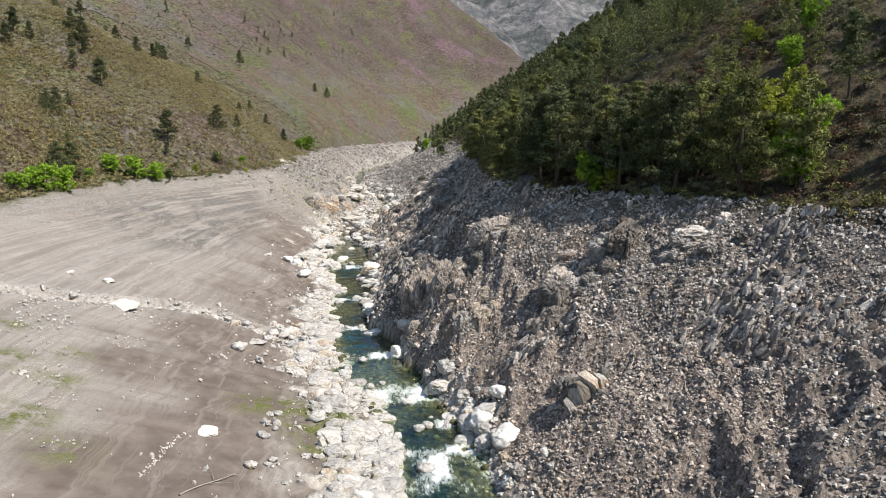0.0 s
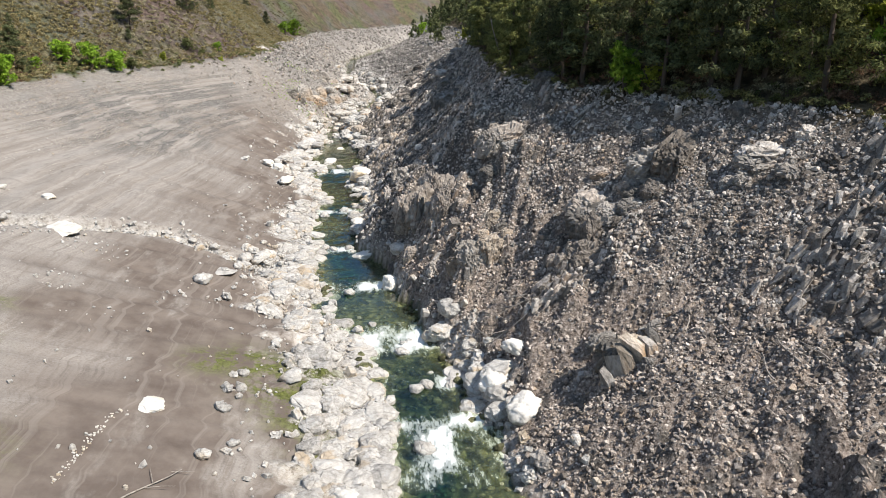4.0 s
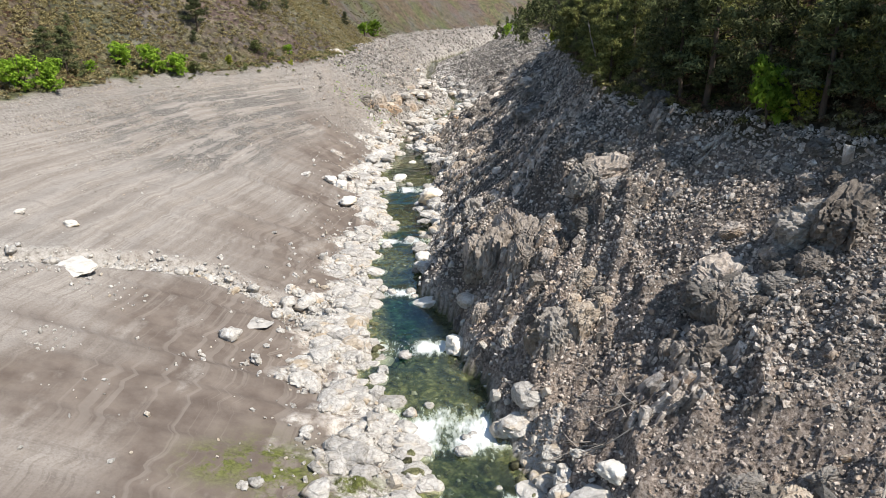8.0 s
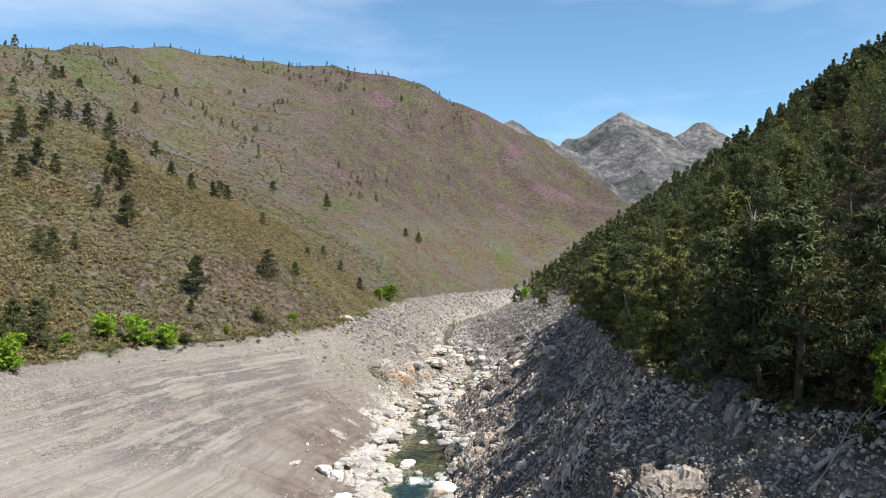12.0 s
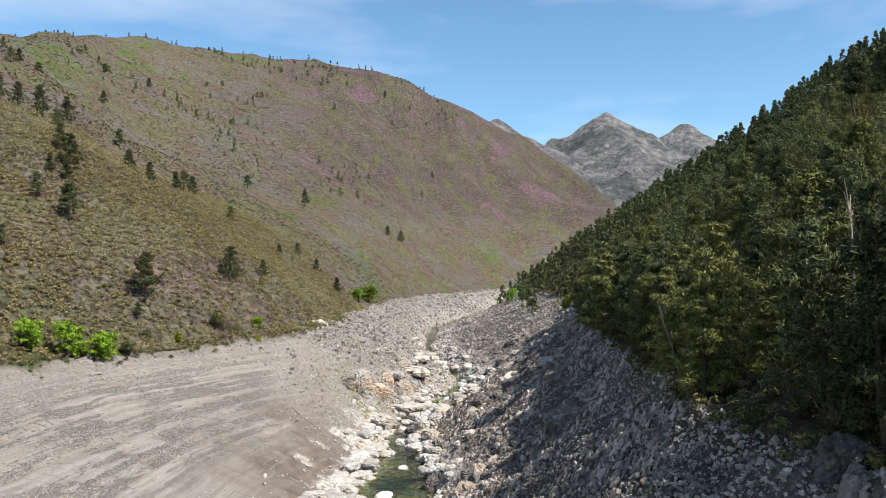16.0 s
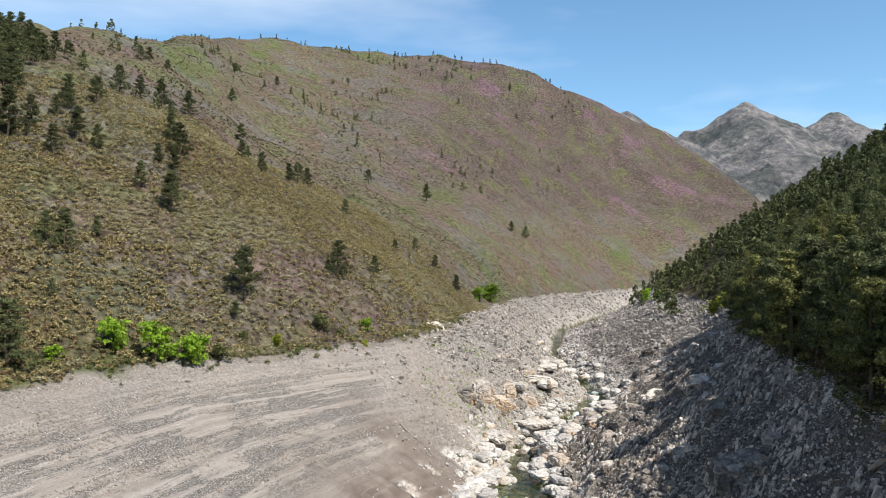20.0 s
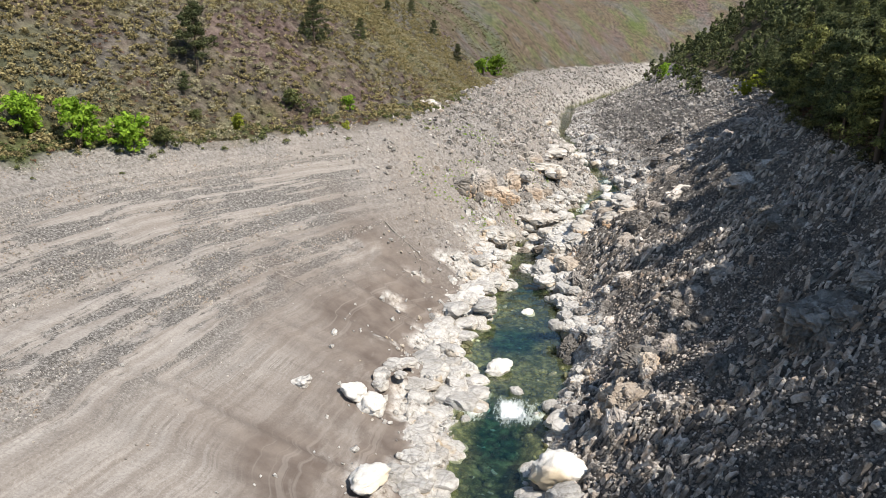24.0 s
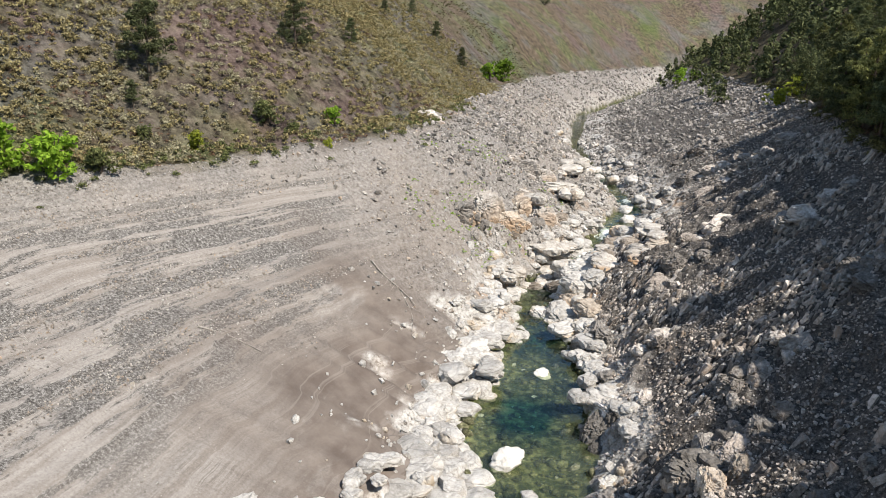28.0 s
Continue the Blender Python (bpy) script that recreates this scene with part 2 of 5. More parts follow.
        z = z + np.where(bed, 0.35 * (rnd2 - 0.6), 0)
        z = z + np.where(bare, 0, 0.5 * fbm(x / 9, y / 9, 4, 23) + 2.4 * fbm(x / 45, y / 45, 3, 25) * smooth(5, 40, np.maximum(hill_l, hill_r)))
        tier = (z + 0.16 * fbm(x / 26, y / 26, 2, 28)) / 0.95
        part_ = tier - np.floor(tier)
        tread = 0.95 * (smooth(0.25, 0.75, part_) - part_) * smooth(5.0, 8.0, z) * np.clip(0.5 + 0.9 * fbm(x / 12, y / 12, 3, 29), 0, 1)
        z = z + np.where(bare & (off_l > 6), 0.75 * tread, 0)
        z = z + np.where(bare & (off_l > 0), 0.06 * fbm(x / 22, y / 22, 3, 27) * smooth(1, 5, off_l), 0)
    cut = y - along(x, GULLY_X, GULLY_Y) + 0.7 * vnoise(x / 3, y / 3, 66)
    z = z - np.where(bare & (off_l > 2), 1.1 * smooth(-2.8, -0.6, cut) * (1 - smooth(1.2, 1.8, cut)) * smooth(2, 6, off_l), 0)
    return z, dict(rock=rock, off_l=off_l, off_r=off_r, hill_l=hill_l, hill_r=hill_r, bed=bed, water=water, bare=bare)


def steps(parts):
    out = []
    for a, b, n in parts:
        out += list(np.linspace(a, b, n, endpoint=False))
    return np.array(out + [parts[-1][1]])


# ---------------------------------------------------------------- materials
TONE = 0.74  # even factor on every colour that goes through Shader.done


class Shader:
    """A short way to write node materials."""

    def __init__(self, name, rough=0.85, spec=0.2):
        self.mat = bpy.data.materials.new(name)
        self.mat.use_nodes = True
        self.nt = self.mat.node_tree
        self.out = self.nt.nodes["Principled BSDF"]
        self.out.inputs["Roughness"].default_value = rough
        self.out.inputs["Specular IOR Level"].default_value = spec
        self.place = self.nt.nodes.new("ShaderNodeTexCoord").outputs["Object"]

    def plug(self, socket, value):
        if isinstance(value, bpy.types.NodeSocket):
            self.nt.links.new(value, socket)
        elif isinstance(value, tuple) and len(value) == 3 and socket.type == "RGBA":
            socket.default_value = (*value, 1)
        else:
            socket.default_value = value

    def stretch(self, sx, sy, sz):
        n = self.nt.nodes.new("ShaderNodeMapping")
        self.plug(n.inputs["Vector"], self.place)
        n.inputs["Scale"].default_value = (sx, sy, sz)
        return n.outputs[0]

    def noise(self, scale, detail=4.0, where=None, rough=0.55):
        n = self.nt.nodes.new("ShaderNodeTexNoise")
        n.inputs["Scale"].default_value, n.inputs["Detail"].default_value = scale, detail
        n.inputs["Roughness"].default_value = rough
        self.plug(n.inputs["Vector"], where or self.place)
        return n.outputs[0]

    def nt_colour(self, scale):
        n = self.nt.nodes.new("ShaderNodeTexNoise")
        n.inputs["Scale"].default_value, n.inputs["Detail"].default_value = scale, 3
        self.plug(n.inputs["Vector"], self.place)
        return n.outputs["Color"]

    def cell(self, scale, feature="F1", where=None, colour=False):
        n = self.nt.nodes.new("ShaderNodeTexVoronoi")
        n.feature = feature
        n.inputs["Scale"].default_value = scale
        self.plug(n.inputs["Vector"], where or self.place)
        return n.outputs["Color" if colour else "Distance"]

    def attr(self, name):
        n = self.nt.nodes.new("ShaderNodeAttribute")
        n.attribute_name = name
        return n.outputs["Fac"]

    def ramp(self, fac, *stops):
        n = self.nt.nodes.new("ShaderNodeValToRGB")
        while len(n.color_ramp.elements) < len(stops):
            n.color_ramp.elements.new(0.5)
        for e, (at, c) in zip(n.color_ramp.elements, stops):
            e.position, e.color = at, (c, c, c, 1) if isinstance(c, (int, float)) else (*c, 1)
        self.plug(n.inputs[0], fac)
        return n.outputs[0]

    def mix(self, fac, a, b, kind="MIX"):
        n = self.nt.nodes.new("ShaderNodeMix")
        n.data_type, n.blend_type = "RGBA", kind
        self.plug(n.inputs[0], fac), self.plug(n.inputs[6], a), self.plug(n.inputs[7], b)
        return n.outputs[2]

    def math(self, op, a, b=0.0, clamp=False):
        n = self.nt.nodes.new("ShaderNodeMath")
        n.operation, n.use_clamp = op, clamp
        self.plug(n.inputs[0], a), self.plug(n.inputs[1], b)
        return n.outputs[0]

    def bump(self, height, distance=0.1, strength=0.6, under=None):
        n = self.nt.nodes.new("ShaderNodeBump")
        n.inputs["Strength"].default_value, n.inputs["Distance"].default_value = strength, distance
        self.plug(n.inputs["Height"], height)
        if under:
            self.plug(n.inputs["Normal"], under)
        self.plug(self.out.inputs["Normal"], n.outputs[0])
        return n.outputs[0]

    def island(self):
        return self.nt.nodes.new("ShaderNodeNewGeometry").outputs["Random Per Island"]

    def each(self):
        return self.nt.nodes.new("ShaderNodeObjectInfo").outputs["Random"]

    def done(self, colour):
        self.plug(self.out.inputs["Base Color"], self.mix(1.0, colour, (TONE, TONE, TONE), "MULTIPLY"))
        return self.mat


def ground_material():
    s = Shader("valley_ground", 0.92, 0.12)
    level = s.noise(1.0, 3.5, s.stretch(0.03, 0.03, 2.4))
    level2 = s.noise(1.0, 3.0, s.stretch(0.05, 0.05, 6.0))
    wide, mid, grain = s.noise(0.06, 4), s.noise(0.45, 5), s.noise(3.0, 6, rough=0.7)
    fine = s.noise(6.0, 8, rough=0.8)
    pebble = s.cell(2.2, "F1")
    # mud with strand lines along the contours, rills across them and bands of gravel
    mud = s.ramp(level, (0.32, (0.235, 0.205, 0.18)), (0.44, (0.285, 0.254, 0.225)), (0.53, (0.35, 0.32, 0.29)), (0.6, (0.28, 0.25, 0.222)), (0.7, (0.325, 0.294, 0.264)))
    patch = s.ramp(s.noise(0.22, 6, rough=0.72), (0.4, 0.0), (0.6, 1.0))
    mud = s.mix(s.math("MULTIPLY", s.ramp(level2, (0.52, 0.0), (0.6, 0.5)), patch), mud, (0.39, 0.365, 0.335))
    thin = s.noise(1.0, 2.0, s.stretch(0.03, 0.03, 13.0))
    mud = s.mix(s.math("MULTIPLY", s.ramp(thin, (0.55, 0.0), (0.6, 0.5)), s.ramp(s.noise(0.3, 6, rough=0.75), (0.47, 0.0), (0.6, 1.0))), mud, (0.145, 0.125, 0.11))
    rill = s.noise(1.0, 6.0, s.stretch(0.16, 1.3, 0.0), 0.7)
    mud = s.mix(s.math("MULTIPLY", s.ramp(rill, (0.52, 0.0), (0.62, 0.5)), patch), mud, (0.19, 0.165, 0.145))
    mud = s.mix(s.ramp(fine, (0.38, 0.5), (0.5, 0.0)), mud, (0.15, 0.13, 0.115))
    mud = s.mix(s.ramp(fine, (0.54, 0.0), (0.64, 0.45)), mud, (0.47, 0.445, 0.41))
    gravel = s.ramp(s.noise(4.5, 8, rough=0.85), (0.4, (0.05, 0.045, 0.041)), (0.5, (0.145, 0.134, 0.123)), (0.62, (0.42, 0.4, 0.375)))
    band = s.math("ADD", s.noise(1.0, 5.0, s.stretch(0.045, 0.045, 1.9), 0.65), s.math("MULTIPLY", s.math("SUBTRACT", s.noise(0.22, 8, s.stretch(1.0, 0.6, 1.0), 0.78), 0.5), 0.75))
    banded = s.math("MULTIPLY", s.ramp(band, (0.47, 0.0), (0.53, 1.0)), s.attr("gravel"))
    mud = s.mix(banded, mud, gravel)
    damp = s.math("MULTIPLY", s.ramp(s.noise(0.16, 5, s.stretch(1, 0.45, 1), 0.65), (0.33, 0.0), (0.45, 1.0)), s.attr("damp"))
    mud = s.mix(s.math("MULTIPLY", damp, 0.92), mud, s.ramp(mid, (0.35, (0.125, 0.098, 0.082)), (0.65, (0.2, 0.165, 0.14))))
    sweep = s.math("MULTIPLY", s.ramp(s.noise(1.0, 4.0, s.stretch(0.05, 0.02, 3.2), 0.6), (0.54, 0.0), (0.6, 0.4)), s.attr("damp"))
    mud = s.mix(sweep, mud, (0.3, 0.266, 0.236))
    moss = s.math("MULTIPLY", s.ramp(s.noise(0.45, 7, rough=0.75), (0.44, 0.0), (0.54, 1.0)), s.attr("moss"))
    # stony ground of the far bank
    rubble = s.ramp(s.noise(2.6, 9, rough=0.82), (0.37, (0.08, 0.072, 0.065)), (0.49, (0.27, 0.248, 0.226)), (0.62, (0.47, 0.445, 0.415)))
    rubble = s.mix(s.ramp(wide, (0.45, 0.0), (0.6, 0.4)), rubble, (0.36, 0.31, 0.265))
    col = s.mix(s.attr("rubble"), mud, rubble)
    # dark broken rock of the steep side; near-black tones paint shade between stones
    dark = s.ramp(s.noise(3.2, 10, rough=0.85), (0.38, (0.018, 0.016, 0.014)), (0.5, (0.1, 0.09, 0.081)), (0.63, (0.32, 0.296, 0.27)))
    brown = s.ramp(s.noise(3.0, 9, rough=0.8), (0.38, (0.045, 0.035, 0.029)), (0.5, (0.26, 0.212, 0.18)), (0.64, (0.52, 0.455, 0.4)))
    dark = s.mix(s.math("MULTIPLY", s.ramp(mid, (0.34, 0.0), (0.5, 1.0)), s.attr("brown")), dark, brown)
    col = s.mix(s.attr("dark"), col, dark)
    # washed pale rock beside the water, stained orange in places
    pale = s.ramp(s.noise(1.5, 8, rough=0.78), (0.37, (0.16, 0.14, 0.12)), (0.47, (0.52, 0.49, 0.445)), (0.6, (0.78, 0.76, 0.72)))
    pale = s.mix(s.math("MULTIPLY", s.ramp(s.noise(0.22, 4), (0.5, 0.0), (0.6, 0.8)), s.attr("stain")), pale, (0.47, 0.3, 0.17))
    col = s.mix(s.attr("pale"), col, pale)
    col = s.mix(moss, col, s.ramp(grain, (0.35, (0.06, 0.065, 0.022)), (0.65, (0.17, 0.19, 0.055))))
    bed = s.ramp(s.noise(1.2, 7, rough=0.7), (0.38, (0.015, 0.022, 0.013)), (0.5, (0.065, 0.072, 0.03)), (0.62, (0.24, 0.23, 0.12)))
    col = s.mix(s.attr("bed"), col, bed)
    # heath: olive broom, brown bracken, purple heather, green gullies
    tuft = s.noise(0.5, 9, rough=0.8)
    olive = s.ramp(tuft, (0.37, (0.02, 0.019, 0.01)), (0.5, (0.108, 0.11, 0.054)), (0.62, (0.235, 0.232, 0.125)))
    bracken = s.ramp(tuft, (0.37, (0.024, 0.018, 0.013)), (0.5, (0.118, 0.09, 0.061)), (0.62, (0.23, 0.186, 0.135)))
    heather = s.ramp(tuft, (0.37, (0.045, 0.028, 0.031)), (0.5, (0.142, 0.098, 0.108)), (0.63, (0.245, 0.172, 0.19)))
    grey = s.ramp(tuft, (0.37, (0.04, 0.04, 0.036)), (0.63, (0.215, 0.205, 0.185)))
    big = s.noise(0.03, 4, s.stretch(1, 1, 0.6), 0.55)
    heath = s.mix(s.ramp(s.noise(0.05, 7, rough=0.65), (0.44, 0.0), (0.52, 1.0)), olive, bracken)
    heath = s.mix(s.ramp(big, (0.53, 0.0), (0.6, 0.4)), heath, heather)
    heath = s.mix(s.ramp(s.noise(0.028, 6, s.stretch(1, 1, 2.0), 0.65), (0.5, 0.0), (0.6, 0.75)), heath, grey)
    heath = s.mix(s.ramp(s.noise(0.016, 5, s.stretch(1.6, 1, 1)), (0.56, 0.0), (0.64, 0.55)), heath, s.ramp(tuft, (0.37, (0.03, 0.04, 0.012)), (0.62, (0.14, 0.2, 0.05))))
    # brown-purple growth of the far flank, darkened in colour for its lesser sun
    shaded_moor = s.ramp(tuft, (0.37, (0.02, 0.016, 0.014)), (0.5, (0.086, 0.066, 0.056)), (0.63, (0.19, 0.15, 0.13)))
    shaded_moor = s.mix(s.ramp(s.noise(0.02, 6, rough=0.65), (0.54, 0.0), (0.62, 0.8)), shaded_moor, s.ramp(tuft, (0.37, (0.042, 0.026, 0.033)), (0.63, (0.262, 0.16, 0.2))))
    shaded_moor = s.mix(s.ramp(s.noise(0.035, 7, s.stretch(1.5, 1, 1), 0.7), (0.55, 0.0), (0.62, 0.8)), shaded_moor, s.ramp(tuft, (0.37, (0.03, 0.036, 0.012)), (0.62, (0.17, 0.185, 0.07))))
    heath = s.mix(s.math("MULTIPLY", s.attr("shaded_moor"), s.ramp(s.noise(0.03, 5, rough=0.65), (0.3, 0.3), (0.55, 1.0))), heath, shaded_moor)
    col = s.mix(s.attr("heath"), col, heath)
    floor = s.ramp(tuft, (0.36, (0.02, 0.018, 0.011)), (0.5, (0.085, 0.068, 0.042)), (0.64, (0.17, 0.14, 0.09)))
    col = s.mix(s.attr("forest"), col, floor)
    h = s.math("ADD", s.math("ADD", s.math("MULTIPLY", grain, 0.5), s.math("MULTIPLY", fine, 0.25)), s.math("MULTIPLY", pebble, 0.35))
    rougher = s.math("ADD", s.math("MULTIPLY", s.math("ADD", s.math("ADD", s.attr("rubble"), s.attr("dark")), s.attr("pale")), 0.9), 0.2)
    rougher = s.math("ADD", rougher, s.math("MULTIPLY", s.math("ADD", s.attr("heath"), s.attr("forest")), 0.8))
    s.bump(s.math("MULTIPLY", h, rougher), 0.35, 0.8)
    return s.done(col)


def stone_material(name, lo, mid, hi, stain=None, vary=(0.45, 1.4), rough=0.85, cracks=0.25):
    s = Shader(name, rough, 0.2)
    n = s.noise(2.4, 10, rough=0.8)
    col = s.ramp(n, (0.34, lo), (0.49, mid), (0.63, hi))
    rnd = s.math("FRACT", s.math("ADD", s.island(), s.each()))
    col = s.mix(1.0, col, s.ramp(rnd, (0.0, vary[0]), (0.55, 1.0), (1.0, vary[1])), "MULTIPLY")
    if stain:
        col = s.mix(s.math("MULTIPLY", s.ramp(s.noise(0.5, 4), (0.48, 0.0), (0.6, 1.0)), s.ramp(rnd, (0.5, 0.1), (0.9, 0.9))), col, stain)
    warp = s.mix(0.12, s.place, s.nt_colour(1.3))
    crack = s.ramp(s.cell(1.15, "DISTANCE_TO_EDGE", warp), (0.0, 0.3), (0.05, 1.0))
    col = s.mix(cracks, col, crack, "MULTIPLY")
    s.bump(s.math("ADD", s.noise(3.0, 10, rough=0.78), s.math("MULTIPLY", crack, cracks)), 0.22, 0.95)
    return s.done(col)


def leaf_material(name, lo, hi, rough=0.6, glow=0.25):
    s = Shader(name, rough + 0.15, 0.1)
    col = s.mix(s.island(), lo, hi)
    col = s.mix(1.0, col, s.ramp(s.each(), (0.0, 0.65), (1.0, 1.5)), "MULTIPLY")
    s.plug(s.out.inputs["Base Color"], col)
    through = s.nt.nodes.new("ShaderNodeBsdfTranslucent")
    s.plug(through.inputs["Color"], col)
    both = s.nt.nodes.new("ShaderNodeMixShader")
    both.inputs[0].default_value = glow
    s.plug(both.inputs[1], s.out.outputs[0]), s.plug(both.inputs[2], through.outputs[0])
    s.plug(s.nt.nodes["Material Output"].inputs["Surface"], both.outputs[0])
    return s.mat


def bark_material(name, lo, hi):
    s = Shader(name, 0.9, 0.15)
    n = s.noise(6.0, 6, s.stretch(1, 1, 0.25), 0.7)
    s.bump(n, 0.05, 0.8)
    return s.done(s.ramp(n, (0.32, lo), (0.66, hi)))


def water_material():
    s = Shader("river_water", 0.07, 0.5)
    s.out.inputs["IOR"].default_value = 1.33
    s.out.inputs["Transmission Weight"].default_value = 1.0
    tint = s.mix(s.attr("deep"), (0.6, 0.7, 0.4), (0.01, 0.09, 0.085))
    foam = s.math("MULTIPLY", s.attr("foam"), 1.0)
    froth = s.ramp(s.math("ADD", s.noise(1.5, 9, s.stretch(1.7, 0.55, 1), 0.8), s.math("MULTIPLY", foam, 0.41)), (0.64, 0.0), (0.9, 1.0))
    froth = s.math("MULTIPLY", froth, s.ramp(foam, (0.02, 0.0), (0.2, 1.0)))
    s.plug(s.out.inputs["Transmission Weight"], s.math("SUBTRACT", 0.93, s.math("MULTIPLY", froth, 0.93)))
    s.plug(s.out.inputs["Roughness"], s.math("ADD", 0.06, s.math("MULTIPLY", froth, 0.6)))
    s.bump(s.math("MULTIPLY", s.noise(1.6, 5, s.stretch(1, 0.55, 1)), s.math("ADD", 0.25, foam)), 0.3, 0.5)
    return s.done(s.mix(froth, tint, (0.82, 0.86, 0.86)))


GROUND = ground_material()
ROCK_DARK = stone_material("dark_schist", (0.145, 0.129, 0.114), (0.5, 0.453, 0.406), (0.76, 0.705, 0.65), (0.34, 0.25, 0.18), (0.25, 1.5))
ROCK_BROWN = stone_material("brown_schist", (0.17, 0.14, 0.118), (0.54, 0.465, 0.405), (0.78, 0.7, 0.625), (0.44, 0.33, 0.23), (0.25, 1.5))
ROCK_PALE = stone_material("pale_granite", (0.32, 0.295, 0.262), (0.6, 0.572, 0.53), (0.76, 0.74, 0.705), (0.55, 0.44, 0.31), (0.75, 1.08), 0.8, 0.3)
ROCK_BED = stone_material("algae_covered_stone", (0.03, 0.035, 0.018), (0.12, 0.12, 0.06), (0.33, 0.31, 0.19))
ROCK_BEIGE = stone_material("beige_rock", (0.22, 0.195, 0.17), (0.42, 0.385, 0.345), (0.58, 0.55, 0.505), (0.42, 0.3, 0.2))
ROCK_ORANGE = stone_material("orange_stained_rock", (0.2, 0.155, 0.12), (0.47, 0.4, 0.325), (0.64, 0.575, 0.49), (0.46, 0.29, 0.16))
ROCK_WHITE = stone_material("washed_white_granite", (0.6, 0.56, 0.5), (0.86, 0.82, 0.75), (0.97, 0.94, 0.89), (0.7, 0.56, 0.38), (0.9, 1.05), 0.75, 0.1)
ROCK_CRAG = stone_material("grey_brown_bedrock", (0.1, 0.085, 0.074), (0.36, 0.315, 0.275), (0.58, 0.52, 0.46), (0.36, 0.26, 0.18))
ROCK_CREAM = stone_material("cream_bedrock", (0.3, 0.26, 0.215), (0.58, 0.535, 0.475), (0.74, 0.705, 0.65), (0.52, 0.36, 0.22), (0.8, 1.08), 0.8, 0.3)
ROCK_GREY = stone_material("dark_grey_rock", (0.12, 0.11, 0.1), (0.31, 0.285, 0.258), (0.54, 0.505, 0.465))
PINE = leaf_material("pine_needles", (0.02, 0.027, 0.013), (0.105, 0.117, 0.05), 0.6, 0.08)
PINE_OLIVE = leaf_material("olive_pine_needles", (0.035, 0.041, 0.014), (0.165, 0.17, 0.056), 0.6, 0.12)
LEAF = leaf_material("spring_leaves", (0.09, 0.17, 0.015), (0.24, 0.36, 0.04), 0.5, 0.4)
LEAF_YELLOW = leaf_material("young_yellow_leaves", (0.16, 0.19, 0.02), (0.32, 0.34, 0.05), 0.5, 0.4)
LEAF_DULL = leaf_material("dull_green_leaves", (0.035, 0.046, 0.016), (0.15, 0.16, 0.062), 0.6, 0.25)
BROOM = leaf_material("olive_broom", (0.03, 0.029, 0.012), (0.17, 0.16, 0.065), 0.7, 0.15)
PALE_SHRUB = leaf_material("pale_lichened_shrub", (0.1, 0.09, 0.055), (0.245, 0.225, 0.145), 0.7, 0.15)
OLIVE_SHRUB = leaf_material("olive_gorse", (0.066, 0.056, 0.028), (0.245, 0.205, 0.1), 0.75, 0.2)
FAR_SHRUB = leaf_material("brown_heath_scrub", (0.085, 0.08, 0.045), (0.22, 0.2, 0.115), 0.8, 0.2)
BRACKEN = leaf_material("brown_bracken", (0.06, 0.036, 0.024), (0.22, 0.132, 0.085), 0.7, 0.15)
HEATHER = leaf_material("purple_heather", (0.06, 0.041, 0.043), (0.17, 0.108, 0.115), 0.7, 0.15)
BARK = bark_material("pine_bark", (0.05, 0.038, 0.03), (0.17, 0.13, 0.1))
DEADWOOD = bark_material("bleached_wood", (0.2, 0.17, 0.145), (0.46, 0.42, 0.37))
WATER = water_material()


# ---------------------------------------------------------------- mesh helpers
def mesh_from(name, verts, faces, mat, smooth_faces=False):
    """A mesh from arrays of vertices and of faces that all have the same number of corners."""
    verts, faces = np.asarray(verts, np.float32), np.asarray(faces, np.int32)
    me = bpy.data.meshes.new(name)
    k = faces.shape[1]
    me.vertices.add(len(verts)), me.loops.add(faces.size), me.polygons.add(len(faces))
    me.vertices.foreach_set("co", verts.ravel())
    me.loops.foreach_set("vertex_index", faces.ravel())
    me.polygons.foreach_set("loop_start", np.arange(0, faces.size, k, dtype=np.int32))
    me.polygons.foreach_set("use_smooth", np.full(len(faces), smooth_faces))
    me.update(calc_edges=True)
    me.validate()
    if mat:
        me.materials.append(mat)
    return me


def sheet_faces(rows, cols):
    i = np.arange(rows * cols).reshape(rows, cols)
    return np.stack([i[:-1, :-1], i[:-1, 1:], i[1:, 1:], i[1:, :-1]], -1).reshape(-1, 4)


def part(name, mesh, parent, label="", at=None):
    ob = new(name, mesh)
    ob.parent = parent
    if at is not None:
        ob.matrix_basis = at
    return tagged(ob, label)


def spin(rng, n, lean=math.pi):
    """Random turn matrices: any heading, leaning by up to that much."""
    a, l, d = rng.uniform(0, 2 * math.pi, n), rng.uniform(-lean, lean, n), rng.uniform(0, 2 * math.pi, n)
    ca, sa, cl, sl = np.cos(a), np.sin(a), np.cos(l), np.sin(l)
    zero, one = np.zeros(n), np.ones(n)
    rz = np.stack([ca, -sa, zero, sa, ca, zero, zero, zero, one], -1).reshape(n, 3, 3)
    rx = np.stack([one, zero, zero, zero, cl, -sl, zero, sl, cl], -1).reshape(n, 3, 3)
    cd, sd = np.cos(d), np.sin(d)
    rd = np.stack([cd, -sd, zero, sd, cd, zero, zero, zero, one], -1).reshape(n, 3, 3)
    return rd @ rx @ rz


